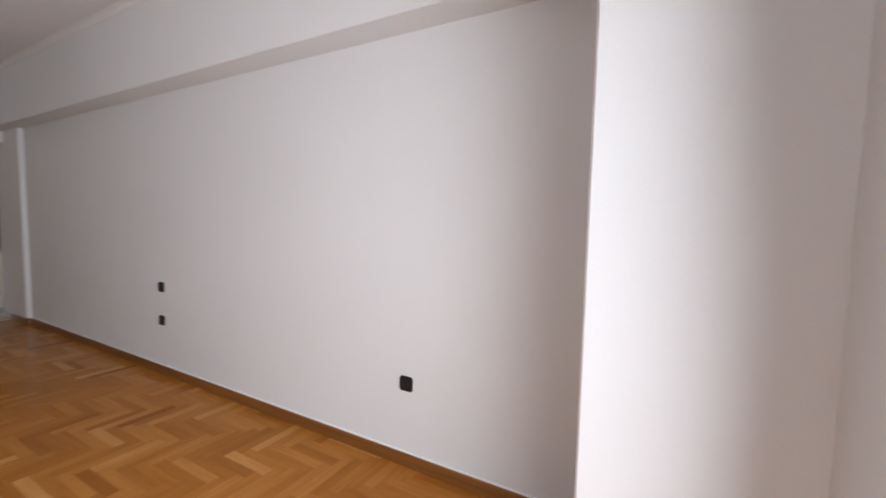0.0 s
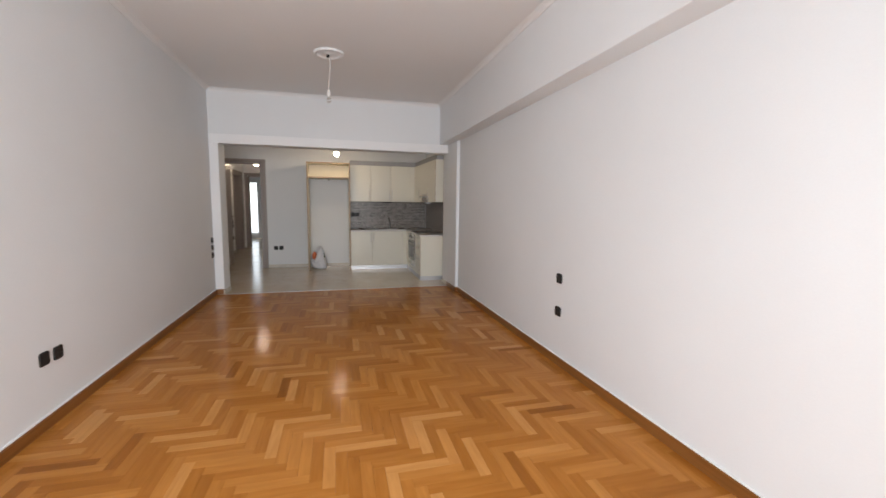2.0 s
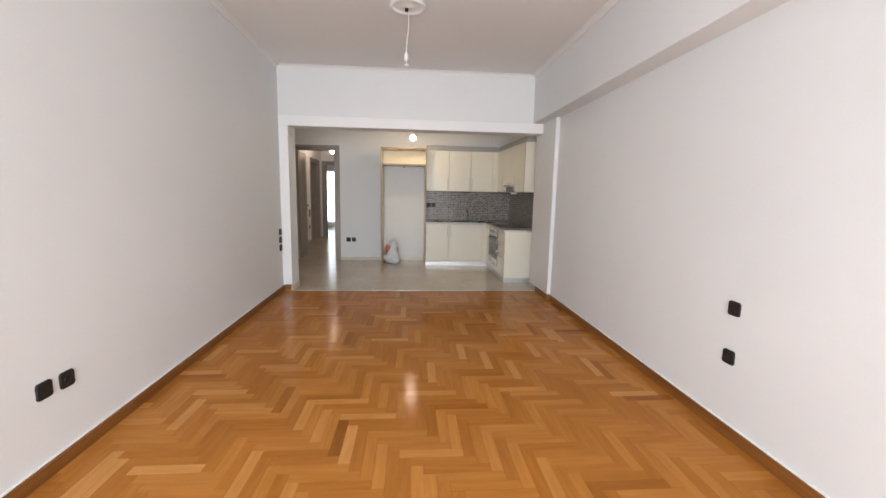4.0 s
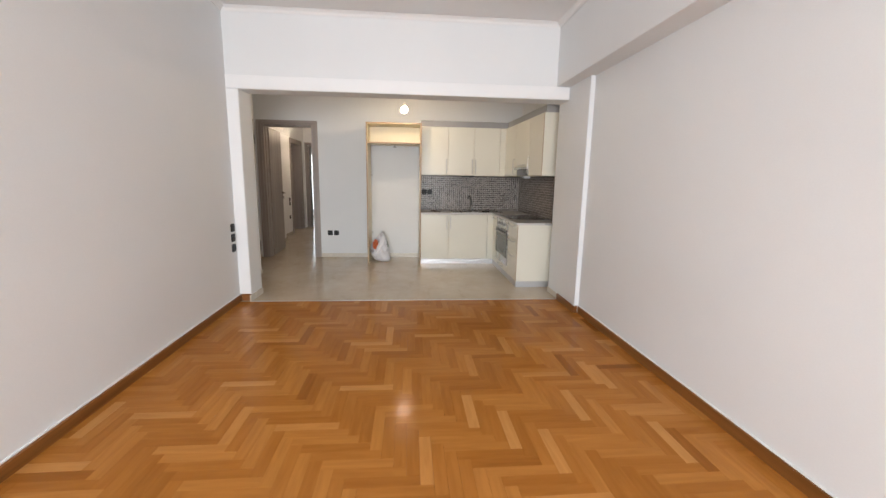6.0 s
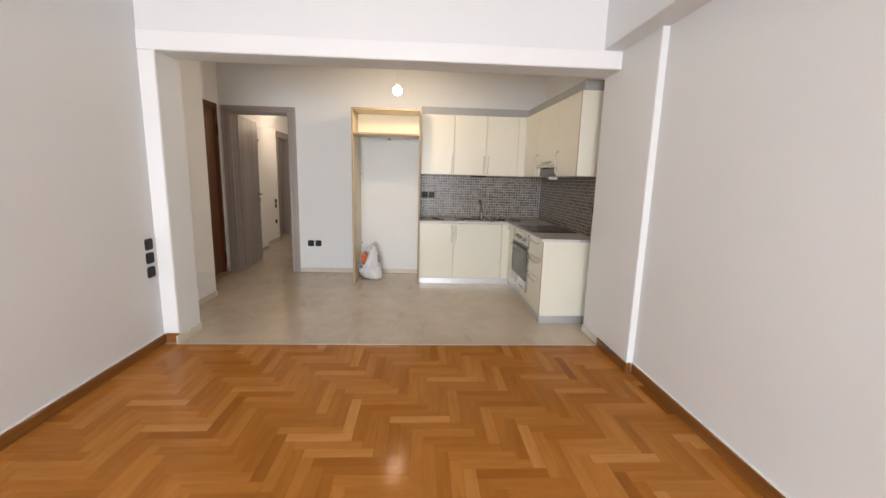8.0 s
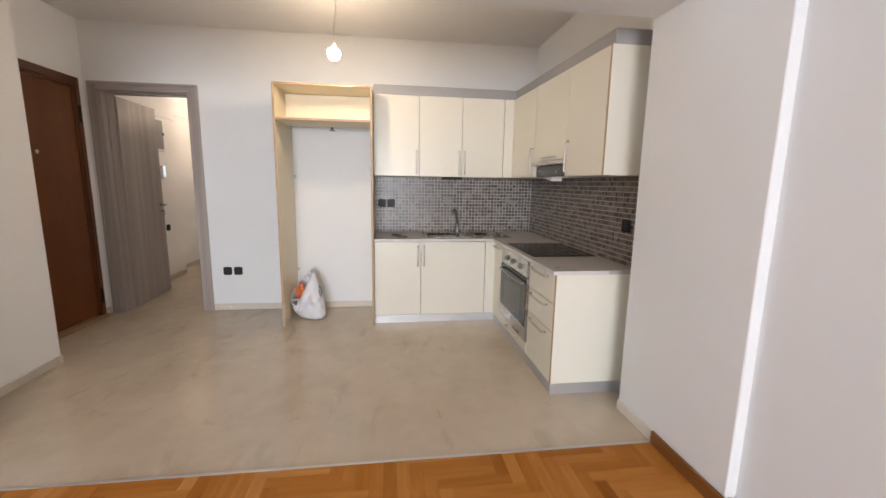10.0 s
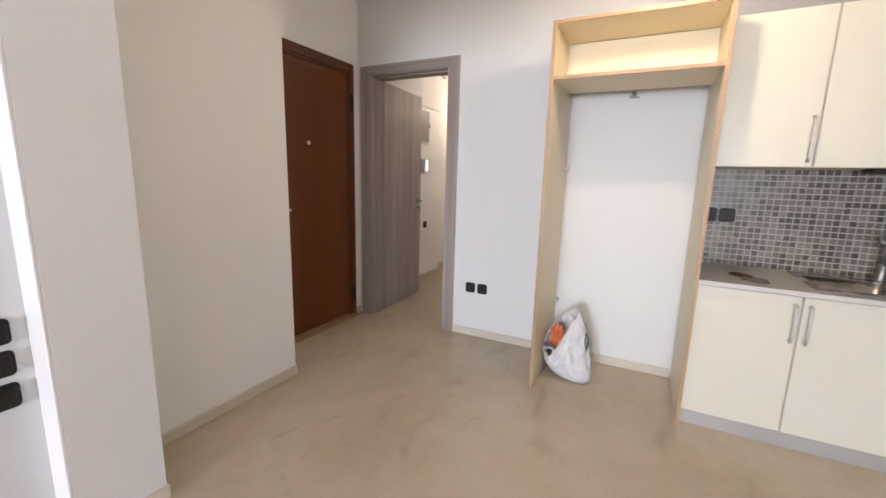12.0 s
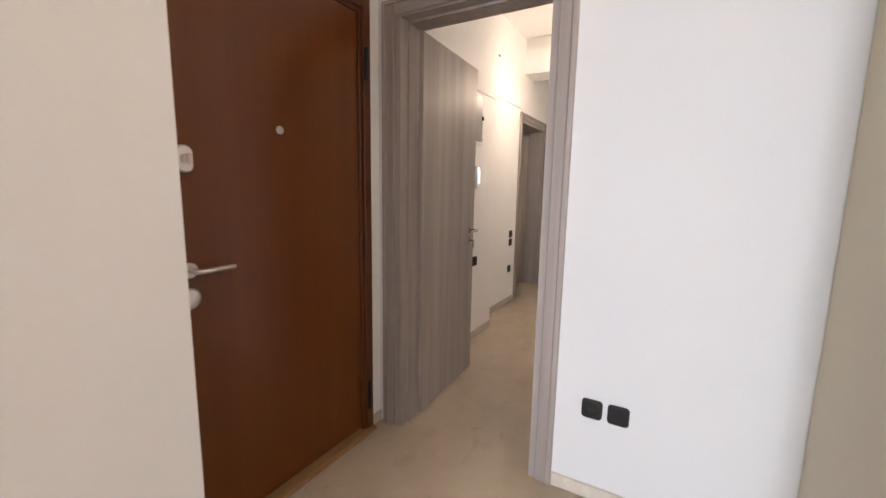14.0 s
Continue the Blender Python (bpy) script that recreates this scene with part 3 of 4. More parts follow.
part("threshold", boxes((-9.955, -2.33, 0, -8.885, -2.19, 0.022), bevel=0.005), THRESHOLD, entry, "worn oak threshold strip")
lever(eleaf, (-9.065, -2.236, 1.03), (0, 1, 0), (-1, 0, 0), 0.125)
lock_outline = [(-9.068 + 0.025 * math.cos(q), 1.388 + (0.018 if math.sin(q) >= 0 else -0.018) + 0.025 * math.sin(q)) for q in (2 * math.pi * (k + 0.5) / 24 for k in range(24))]
lock = part("lock", prism(lock_outline, -2.236, -2.213, "y", 0.004), NICKEL, eleaf, "rounded nickel security lock")
bm = bmesh.new()
tube(bm, [(-9.067, -2.2135, 1.388), (-9.067, -2.198, 1.388)], 0.0155, 18)
box(bm, -9.072, -2.198, 1.371, -9.062, -2.182, 1.405, bevel=0.003)
part("thumb_turn", bm, NICKEL, lock)
part("escutcheon", lathe([(0.001, 0), (0.036, 0), (0.036, 0.006), (0.028, 0.012), (0.001, 0.014)], (-9.06, -2.236, 0.935), 24, "y"), NICKEL, eleaf, smooth=True)
part("peephole", lathe([(0.001, 0), (0.016, 0), (0.016, 0.004), (0.011, 0.007), (0.001, 0.007)], (-9.437, -2.236, 1.523), 20, "y"), NICKEL, eleaf, "small chrome peephole")
for z in (1.885, 0.215):
    bm = bmesh.new()
    tube(bm, [(-9.915, -2.208, z - 0.075), (-9.915, -2.208, z + 0.075)], 0.011, 12)
    tube(bm, [(-9.915, -2.208, z - 0.004), (-9.915, -2.208, z + 0.004)], 0.013, 12)
    part("hinge", bm, BLACK, entry)

side = thing("door_3", (-13.42, -2.52, 0), "grey oak hall door standing ajar", "door", kind="structure")
casing("casing", side, -2.52, -13.86, -12.98, 2.125, 1, "x", GREY_WOOD, GREY_WOOD_X)
part("jamb", boxes((-13.88, -2.75, 0, -13.84, -2.52, 2.1)), GREY_WOOD, side)
part("jamb", boxes((-13.0, -2.75, 0, -12.96, -2.52, 2.1)), GREY_WOOD, side)
part("jamb", boxes((-13.84, -2.75, 2.09, -13.0, -2.52, 2.128)), GREY_WOOD_X, side)
sl = part("leaf", boxes((0, -0.02, 0.008, 0.82, 0.02, 2.08), bevel=0.002), GREY_WOOD)
sl.parent = side
sl.matrix_basis = pose(-0.41, -0.2, 0, 0, 0, -38)

end = thing("door_4", (-14.2, -2.01, 0), "grey oak door frame opening to a bright room", "door", kind="structure")
casing("casing", end, -14.2, -2.42, -1.6, 2.125, 1, "y", GREY_WOOD, GREY_WOOD_Y)
part("jamb", boxes((-14.4, -2.43, 0, -14.2, -2.39, 2.1)), GREY_WOOD, end)
part("jamb", boxes((-14.4, -1.63, 0, -14.2, -1.59, 2.1)), GREY_WOOD, end)
part("jamb", boxes((-14.4, -2.39, 2.09, -14.2, -1.63, 2.128)), GREY_WOOD_Y, end)


# ---- sockets and switches ----
def wall_plate(name, label, category, group, style):
    """Square black plate, facing local +x, its back at the origin."""
    t = thing(name, (0, 0, 0), label, category, group)
    ring = [(sy * 0.026 + 0.015 * math.cos(a), sz * 0.026 + 0.015 * math.sin(a)) for sy, sz, a0 in ((1, 1, 0), (-1, 1, 90), (-1, -1, 180), (1, -1, 270)) for a in (radians(a0 + q) for q in (0, 22, 45, 68, 90))]
    bm = bmesh.new()
    loops = [[bm.verts.new((x, y * k, z * k)) for y, z in ring] for x, k in ((0.0, 1.0), (0.006, 1.0), (0.0085, 0.975), (0.0095, 0.92), (0.0102, 0.7))]
    for a, b in zip(loops, loops[1:]):
        for q in range(len(a)):
            bm.faces.new((a[q], a[(q + 1) % len(a)], b[(q + 1) % len(a)], b[q]))
    bm.faces.new(loops[-1])
    bm.faces.new(loops[0][::-1])
    part("plate", bm, BLACK, t)
    if style == "socket":
        bm = lathe([(0.001, 0.0105), (0.0185, 0.0105), (0.0205, 0.0128), (0.0225, 0.0128), (0.0235, 0.009)], (0, 0, 0), 24, "x")
        part("socket_well", bm, BLACK_SHADED, t)
        for y in (-0.0095, 0.0095):
            part("pin_hole", lathe([(0.001, 0.0106), (0.0026, 0.0106), (0.0026, 0.0112), (0.001, 0.0112)], (0, y, 0), 10, "x"), PRINT, t)
    elif style == "switch":
        part("rocker", boxes((0.0095, -0.029, -0.029, 0.0145, 0.029, 0.029), bevel=0.003, seg=2), BLACK, t)
    return t


def spread(proto, places):
    proto.matrix_basis = places[0]
    for m in places[1:]:
        copy_thing(proto, m)


spread(wall_plate("wall_socket", "black square power socket low on a white wall", "socket", "living room sockets", "socket"),
       [pose(-4.085, south(-4.085), 0.408, 0, 0, 90), pose(-4.14, LIV_R, 0.456, 0, 0, -90), pose(-1.671, LIV_R, 0.458, 0, 0, -90),
        pose(KIT_BACK, -1.109, 0.41, 0, 0, 0), pose(-11.474, -2.36, 0.695, 0, 0, 90), pose(-12.74, -2.52, 0.405, 0, 0, 90)])
spread(wall_plate("light_switch", "black square light switch on a white wall", "switch", "light switches", "switch"),
       [pose(-7.5, south(-7.5), 0.797, 0, 0, 90), pose(-7.5, south(-7.5), 0.694, 0, 0, 90), pose(-7.5, south(-7.5), 0.588, 0, 0, 90),
        pose(-12.75, -2.52, 0.81, 0, 0, 90), pose(-12.75, -2.52, 0.715, 0, 0, 90)])


spread(wall_plate("blank_plate", "black square blanking plate on a white wall", "wall plate", "blanking plates", "blank"),
       [pose(-3.96, south(-3.96), 0.413, 0, 0, 90), pose(-4.14, LIV_R, 0.738, 0, 0, -90), pose(KIT_BACK, -1.007, 0.41, 0, 0, 0)])


# ---- ceiling fittings ----
def bare_bulb(name, place, ceiling, label, lit, glass, rose):
    x, y, z = place
    t = thing(name, (x, y, ceiling), label, "lamp")
    if rose:
        part("ceiling_rose", lathe([(0.001, 0), (0.155, 0), (0.155, -0.012), (0.146, -0.022), (0.132, -0.024), (0.122, -0.014), (0.115, -0.01), (0.05, -0.012), (0.03, -0.022), (0.001, -0.024)], (x, y, ceiling), 48), TRIM_WHITE, t, "round white plaster rose", True)
        part("connector", boxes((x - 0.02, y - 0.025, ceiling - 0.05, x + 0.012, y + 0.005, ceiling - 0.024), bevel=0.003), BLACK, t)
    bm = bmesh.new()
    n = 9
    tube(bm, [(x + 0.012 * math.sin(k / n * math.pi) * (1 - k / n), y + 0.01 * math.sin(k / n * 5), ceiling - 0.02 + (z + 0.1 - ceiling + 0.02) * k / n) for k in range(n + 1)], 0.0042, 8)
    part("cable", bm, CABLE, t, smooth=True)
    yo = 0.01 * math.sin(5)
    part("lamp_holder", lathe([(0.001, 0.115), (0.009, 0.112), (0.014, 0.1), (0.018, 0.09), (0.019, 0.06), (0.017, 0.045), (0.001, 0.045)], (x, y + yo, z), 20), CABLE, t, smooth=True)
    prof = [(0.001, 0.05), (0.0125, 0.048), (0.0125, 0.03), (0.016, 0.022)]
    r = glass
    prof += [(r * math.sin(a), -0.02 - r * math.cos(a) + r) for a in (math.pi * k / 12 for k in range(9, 0, -1))] + [(0.001, -0.02)]
    part("bulb", lathe(prof, (x, y + yo, z), 20), lit, t, smooth=True)
    return t


bare_bulb("pendant_lamp", (-5.78, 0.07, 2.43), CEIL, "bare unlit bulb hanging from a white ceiling rose", BULB_OFF, 0.026, True)
bare_bulb("kitchen_lamp", (-9.0, 0.14, 2.222), KIT_CEIL, "bare glowing bulb hanging from the kitchen ceiling", BULB_KITCHEN, 0.046, False)
bare_bulb("hall_lamp", (-12.4, -1.83, 2.28), 3.0, "bare glowing bulb hanging from the hall ceiling", BULB_HALL, 0.046, False)


# ---- kitchen ----
def bow_handle(parent, a, b, out, r=0.0068):
    """Bar handle from a to b, standing off along out."""
    a, b, o = Vector(a), Vector(b), Vector(out)
    d = (b - a).normalized()
    bm = bmesh.new()
    tube(bm, [a, a + o * 0.02, a + o * 0.028 + d * 0.006, a + o * 0.03 + d * 0.018, b + o * 0.03 - d * 0.018, b + o * 0.028 - d * 0.006, b + o * 0.02, b], r, 10)
    return part("handle", bm, SATIN, parent, "satin metal bow handle", True)


UP0, UP1 = 1.387, 2.128
CTR0, CTR1 = 0.786, 0.81
FX, UX = -9.5, -9.7          # fronts of the units on the back wall
FY, UY = 1.53, 1.725         # fronts of the units on the side wall
END, END_U = -8.055, -8.09

GAP = 0.0024


def front_x(parent, name, x, y0, y1, z0, z1, mat=None):
    return part(name, boxes((x - 0.018, y0 + GAP, z0 + GAP, x, y1 - GAP, z1 - GAP), bevel=0.0018), mat or CREAM, parent)


def front_y(parent, name, y, x0, x1, z0, z1, mat=None):
    return part(name, boxes((x0 + GAP, y, z0 + GAP, x1 - GAP, y + 0.018, z1 - GAP), bevel=0.0018), mat or CREAM, parent)


WALL_UNITS, BASE_UNITS = "kitchen wall cabinets", "kitchen base cabinets"
for y0, y1, hy in ((0.385, 0.812, 0.785), (0.812, 1.222, 1.195), (1.222, 1.632, 1.25)):
    t = thing("wall_cabinet", (UX - 0.16, (y0 + y1) / 2, UP0), "cream laminate wall cabinet with a metal bow handle", "cabinet", WALL_UNITS)
    part("body", boxes((KIT_BACK, y0 + 0.0005, UP0, UX - 0.02, y1 - 0.0005, UP1)), MAPLE, t)
    d = front_x(t, "door", UX, y0, y1, UP0, UP1)
    bow_handle(d, (UX, hy, UP0 + 0.03), (UX, hy, UP0 + 0.24), (1, 0, 0))
t = thing("corner_wall_cabinet", (-9.85, 1.85, UP0), "cream laminate corner wall cabinet with a filler strip", "cabinet", WALL_UNITS)
part("body", boxes((KIT_BACK, 1.6325, UP0, UX - 0.02, KIT_R, UP1)), MAPLE, t)
front_x(t, "filler", UX, 1.632, UY + 0.018, UP0, UP1)
side_run = []
t = thing("wall_cabinet", (-9.4, UY + 0.17, UP0), "narrow cream laminate wall cabinet beside the extractor hood", "cabinet", WALL_UNITS)
side_run.append(t)
part("body", boxes((UX - 0.018, UY + 0.02, UP0, -9.1555, KIT_R, UP1)), MAPLE, t)
d = front_y(t, "door", UY, UX + 0.002, -9.155, UP0, UP1)
bow_handle(d, (-9.185, UY, UP0 + 0.03), (-9.185, UY, UP0 + 0.24), (0, -1, 0))
t = thing("wall_cabinet", (-8.81, UY + 0.17, 1.5), "short cream laminate wall cabinet above the extractor hood", "cabinet", WALL_UNITS)
side_run.append(t)
part("body", boxes((-9.1545, UY + 0.02, 1.512, -8.5855, KIT_R, UP1)), MAPLE, t)
d = front_y(t, "door", UY, -9.155, -8.585, 1.512, UP1)
bow_handle(d, (-8.96, UY, 1.535), (-8.74, UY, 1.535), (0, -1, 0))
t = thing("wall_cabinet", (-8.16, UY + 0.17, UP0), "cream laminate wall cabinet with an exposed end panel", "cabinet", WALL_UNITS)
side_run.append(t)
part("body", boxes((-8.5845, UY + 0.02, UP0, END_U - 0.018, KIT_R, UP1)), MAPLE, t)
d = front_y(t, "door", UY, -8.585, END_U - 0.019, UP0, UP1)
bow_handle(d, (-8.55, UY, UP0 + 0.03), (-8.55, UY, UP0 + 0.24), (0, -1, 0))
part("end_panel", boxes((END_U - 0.0175, UY + 0.0045, UP0, END_U, KIT_R, UP1), bevel=0.001), CREAM, t)
part("edge_strip", boxes((END_U - 0.0175, UY + 0.001, UP0, END_U - 0.0002, UY + 0.004, UP1)), EDGE, t)

# a light board: its grey colour stands in for shade
structure("trim_cabinet_top", boxes((KIT_BACK, 0.385, UP1 + 0.001, UX - 0.03, KIT_R, UP1 + 0.09), bevel=0.004), SHADE_BRACKET_GREY, "light trim board along the cabinet tops, shade painted in grey", "trim")
side_run.append(structure("trim_cabinet_top_side", boxes((UX - 0.0295, UY + 0.03, UP1 + 0.001, END_U - 0.01, KIT_R, UP1 + 0.09), bevel=0.004), SHADE_BRACKET_GREY, "light trim board along the cabinet tops, shade painted in grey", "trim"))

hood = thing("extractor_hood", (-8.81, 1.9, UP0), "slim stainless extractor hood under a wall cabinet", "extractor hood")
side_run.append(hood)
part("body", boxes((-9.153, UY + 0.06, UP0 + 0.012, -8.587, KIT_R, 1.508), bevel=0.003), BLACK, hood)
part("front_panel", boxes((-9.153, UY - 0.02, 1.478, -8.587, UY + 0.02, 1.508), bevel=0.004), STEEL, hood)
part("pull_out", boxes((-9.15, UY + 0.026, 1.39, -8.59, UY + 0.058, 1.476), bevel=0.003), HOOD_DARK, hood, "dark grey glossy visor")
part("lamp_lens", prism([(-9.12, 1.3865), (-8.93, 1.3865), (-8.93, 1.355)], UY + 0.07, UY + 0.17, "y", 0.001), TRIM_WHITE, hood, "white lamp cover")


def splay(ob):
    """The side run's fronts draw back a little towards the open end; its back stays on the wall."""
    p = root_place(ob)
    if ob.type == "MESH":
        for v in ob.data.vertices:
            x, y = v.co.x + p.x, v.co.y + p.y
            v.co.y += 0.045 * max(0.0, x + 9.72) * (KIT_R - y) / (KIT_R - UY)
    for child in ob.children:
        splay(child)


bpy.context.view_layer.update()
for unit in side_run:
    splay(unit)

strip = thing("under_cabinet_fitting", (-9.86, 1.15, UP0), "small dark fitting under the wall cabinets", "fitting")
part("housing", boxes((-9.9, 1.06, UP0 - 0.022, -9.78, 1.25, UP0 - 0.0005), bevel=0.004), BLACK, strip)

# base units on the back wall
OX0, OX1 = -9.207, -8.532     # the oven's sides
PL = 0.075
for y0, y1, hy in ((0.385, 0.818, 0.79), (0.818, 1.436, 0.846)):
    t = thing("base_cabinet", (FX - 0.27, (y0 + y1) / 2, 0), "cream laminate base cabinet with a metal bow handle", "cabinet", BASE_UNITS)
    part("body", boxes((KIT_BACK, y0 + 0.0005, PL, FX - 0.02, y1 - 0.0005, 0.60)), MAPLE, t)
    d = front_x(t, "door", FX, y0, y1, PL, CTR0 - 0.004)
    bow_handle(d, (FX, hy, 0.555), (FX, hy, 0.74), (1, 0, 0))
    part("plinth", boxes((FX - 0.025, y0, 0, FX - 0.006, y1, PL - 0.001)), ALU, t, "brushed aluminium plinth")
t = thing("corner_base_cabinet", (-9.75, 1.75, 0), "cream laminate corner base cabinet", "cabinet", BASE_UNITS)
part("body", boxes((KIT_BACK, 1.65, PL, FX - 0.05, KIT_R, 0.60)), MAPLE, t)
front_x(t, "filler", FX, 1.436, FY + 0.018, PL, CTR0 - 0.004)
part("plinth", boxes((FX - 0.025, 1.436, 0, FX - 0.006, FY + 0.006, PL - 0.001), (FX - 0.025, FY + 0.006, 0, OX0 - 0.001, FY + 0.02, PL - 0.001)), ALU, t)
part("corner_panel", boxes((FX + 0.002, FY, PL, OX0 - 0.005, FY + 0.018, CTR0 - 0.004), bevel=0.0018), CREAM, t)
bow_handle(t, (-9.45, FY, 0.745), (-9.28, FY, 0.745), (0, -1, 0))

# oven and its housing
t = thing("oven_housing", (-8.9, 1.8, 0), "cream oven housing with a drawer under the oven", "cabinet", BASE_UNITS)
part("body", boxes((OX0, FY + 0.52, PL, OX1, KIT_R, CTR0 - 0.002)), MAPLE, t)
d = front_y(t, "drawer", FY, OX0 - 0.004, OX1 + 0.01, PL, 0.158)
bow_handle(d, (-9.0, FY, 0.126), (-8.76, FY, 0.126), (0, -1, 0))
oven = thing("oven", (-8.9, FY + 0.2, 0.16), "stainless built-in oven with a smoked glass door", "oven")
part("body", boxes((OX0 + 0.003, FY + 0.02, 0.16, OX1 - 0.003, FY + 0.5, 0.778)), BLACK, oven)
cp = part("control_panel", boxes((OX0 + 0.002, FY - 0.012, 0.65, OX1 - 0.002, FY + 0.0195, 0.779), bevel=0.003), STEEL, oven, "brushed steel control panel")
for kx in (-9.03, -8.87, -8.69):
    k = part("knob", lathe([(0.001, 0), (0.023, 0), (0.023, -0.004), (0.018, -0.006), (0.016, -0.018), (0.014, -0.02), (0.001, -0.02)], (kx, FY - 0.012, 0.712), 22, "y"), STEEL_DARK, cp, smooth=True)
    part("grip", boxes((kx - 0.0035, FY - 0.04, 0.697, kx + 0.0035, FY - 0.0318, 0.727), bevel=0.002), STEEL_DARK, k)
od = part("oven_door", boxes((OX0 + 0.002, FY - 0.012, 0.162, OX1 - 0.002, FY + 0.0195, 0.644), bevel=0.004), STEEL, oven)
part("glass", boxes((OX0 + 0.006, FY - 0.0165, 0.275, OX1 - 0.006, FY - 0.0118, 0.641), bevel=0.0015), OVEN_GLASS, od, "smoked black glass")
part("window", boxes((OX0 + 0.12, FY - 0.0175, 0.325, OX1 - 0.12, FY - 0.0166, 0.545)), PRINT, od)
bm = bmesh.new()
tube(bm, [(OX0 + 0.05, FY - 0.012, 0.6), (OX0 + 0.05, FY - 0.04, 0.6), (OX0 + 0.06, FY - 0.045, 0.6), (OX1 - 0.06, FY - 0.045, 0.6), (OX1 - 0.05, FY - 0.04, 0.6), (OX1 - 0.05, FY - 0.012, 0.6)], 0.0075, 12)
part("handle", bm, STEEL_DARK, od, "steel bar handle", True)

# drawers
t = thing("drawer_unit", (-8.3, 1.8, 0), "cream three-drawer base cabinet with an exposed end panel", "cabinet", BASE_UNITS)
part("body", boxes((OX1 + 0.012, FY + 0.02, PL, END - 0.019, KIT_R, CTR0 - 0.003)), MAPLE, t)
for z0, z1 in ((0.594, CTR0 - 0.004), (0.41, 0.594), (PL, 0.41)):
    d = front_y(t, "drawer", FY, OX1 + 0.012, END - 0.019, z0, z1)
    zc = z1 - 0.032
    bow_handle(d, (-8.45, FY, zc), (-8.17, FY, zc), (0, -1, 0))
part("end_panel", boxes((END - 0.0185, FY + 0.0045, PL, END, KIT_R, CTR0 - 0.001), bevel=0.001), CREAM, t, "cream laminate end panel")
part("edge_strip", boxes((END - 0.0185, FY + 0.001, PL, END - 0.0002, FY + 0.004, CTR0 - 0.001)), EDGE, t, "beech-coloured edge strip")
part("plinth", boxes((OX0, FY + 0.006, 0, END - 0.02, FY + 0.02, PL - 0.001), (END - 0.02, FY + 0.006, 0, END - 0.006, KIT_R, PL - 0.001)), ALU, t, "brushed aluminium plinth")

# worktop with its sink
SX0, SX1, SY0, SY1 = -9.985, -9.557, 0.875, 1.69
top = thing("worktop", (-9.7, 1.2, CTR0), "grey speckled laminate worktop along two walls", "worktop")
part("slab", boxes((KIT_BACK, 0.385, CTR0, FX + 0.02, SY0, CTR1), (KIT_BACK, SY0, CTR0, SX0, SY1, CTR1), (SX1, SY0, CTR0, FX + 0.02, SY1, CTR1), (KIT_BACK, SY1, CTR0, FX + 0.02, KIT_R, CTR1),
                   (FX + 0.02, FY - 0.02, CTR0, END + 0.015, KIT_R, CTR1)), WORKTOP, top)
part("front_edge", boxes((FX + 0.0205, 0.385, CTR0, FX + 0.023, FY - 0.0235, CTR1), (FX + 0.0205, FY - 0.023, CTR0, END + 0.015, FY - 0.0205, CTR1), (END + 0.0155, FY - 0.023, CTR0, END + 0.018, KIT_R - 0.2, CTR1)), WORKTOP_EDGE, top, "pale edging strip")


def bowl(y0, y1, x0, x1, depth):
    """An open basin with rounded corners and a rim."""
    bm = bmesh.new()
    def ring(inset, z, r):
        pts = []
        for cx, cy, a0 in ((x1 - inset - r, y1 - inset - r, 0), (x0 + inset + r, y1 - inset - r, 90), (x0 + inset + r, y0 + inset + r, 180), (x1 - inset - r, y0 + inset + r, 270)):
            for k in range(5):
                a = radians(a0 + 22.5 * k)
                pts.append(bm.verts.new((cx + r * math.cos(a), cy + r * math.sin(a), z)))
        return pts
    rings = [ring(0, CTR1 + 0.005, 0.06), ring(0.006, CTR1 + 0.003, 0.056), ring(0.014, CTR1 - depth + 0.03, 0.05), ring(0.035, CTR1 - depth, 0.035)]
    for a, b in zip(rings, rings[1:]):
        for k in range(len(a)):
            bm.faces.new((a[k], a[(k + 1) % len(a)], b[(k + 1) % len(a)], b[k]))
    bm.faces.new(rings[-1])
    return bm


sink = thing("sink", (-9.8, 1.29, CTR0), "stainless steel inset sink with two bowls", "sink")
B1, B2 = (SY0 + 0.014, 1.25), (1.29, SY1 - 0.014)
BX0, BX1 = SX0 + 0.055, SX1 - 0.012
part("rim", boxes((SX0 - 0.012, SY0 - 0.012, CTR1 + 0.0005, BX0 + 0.02, SY1 + 0.012, CTR1 + 0.006), (BX1 - 0.02, SY0 - 0.012, CTR1 + 0.0005, SX1 + 0.012, SY1 + 0.012, CTR1 + 0.006),
                  (BX0 + 0.02, SY0 - 0.012, CTR1 + 0.0005, BX1 - 0.02, B1[0] + 0.012, CTR1 + 0.006), (BX0 + 0.02, B1[1] - 0.012, CTR1 + 0.0005, BX1 - 0.02, B2[0] + 0.012, CTR1 + 0.006),
                  (BX0 + 0.02, B2[1] - 0.012, CTR1 + 0.0005, BX1 - 0.02, SY1 + 0.012, CTR1 + 0.006), bevel=0.0015), STEEL, sink)
for y0, y1 in (B1, B2):
    bw = part("bowl", bowl(y0, y1, BX0, BX1, 0.15), STEEL, sink, smooth=True)
    part("drain", lathe([(0.001, 0), (0.035, 0), (0.035, 0.003), (0.028, 0.004), (0.001, 0.002)], ((BX0 + BX1) / 2, (y0 + y1) / 2, CTR1 - 0.149), 20), CHROME, bw)
TX, TY = -9.955, 1.236
tap = thing("tap", (TX, TY, CTR1), "slim dull steel mixer tap with a tall curved spout", "tap")
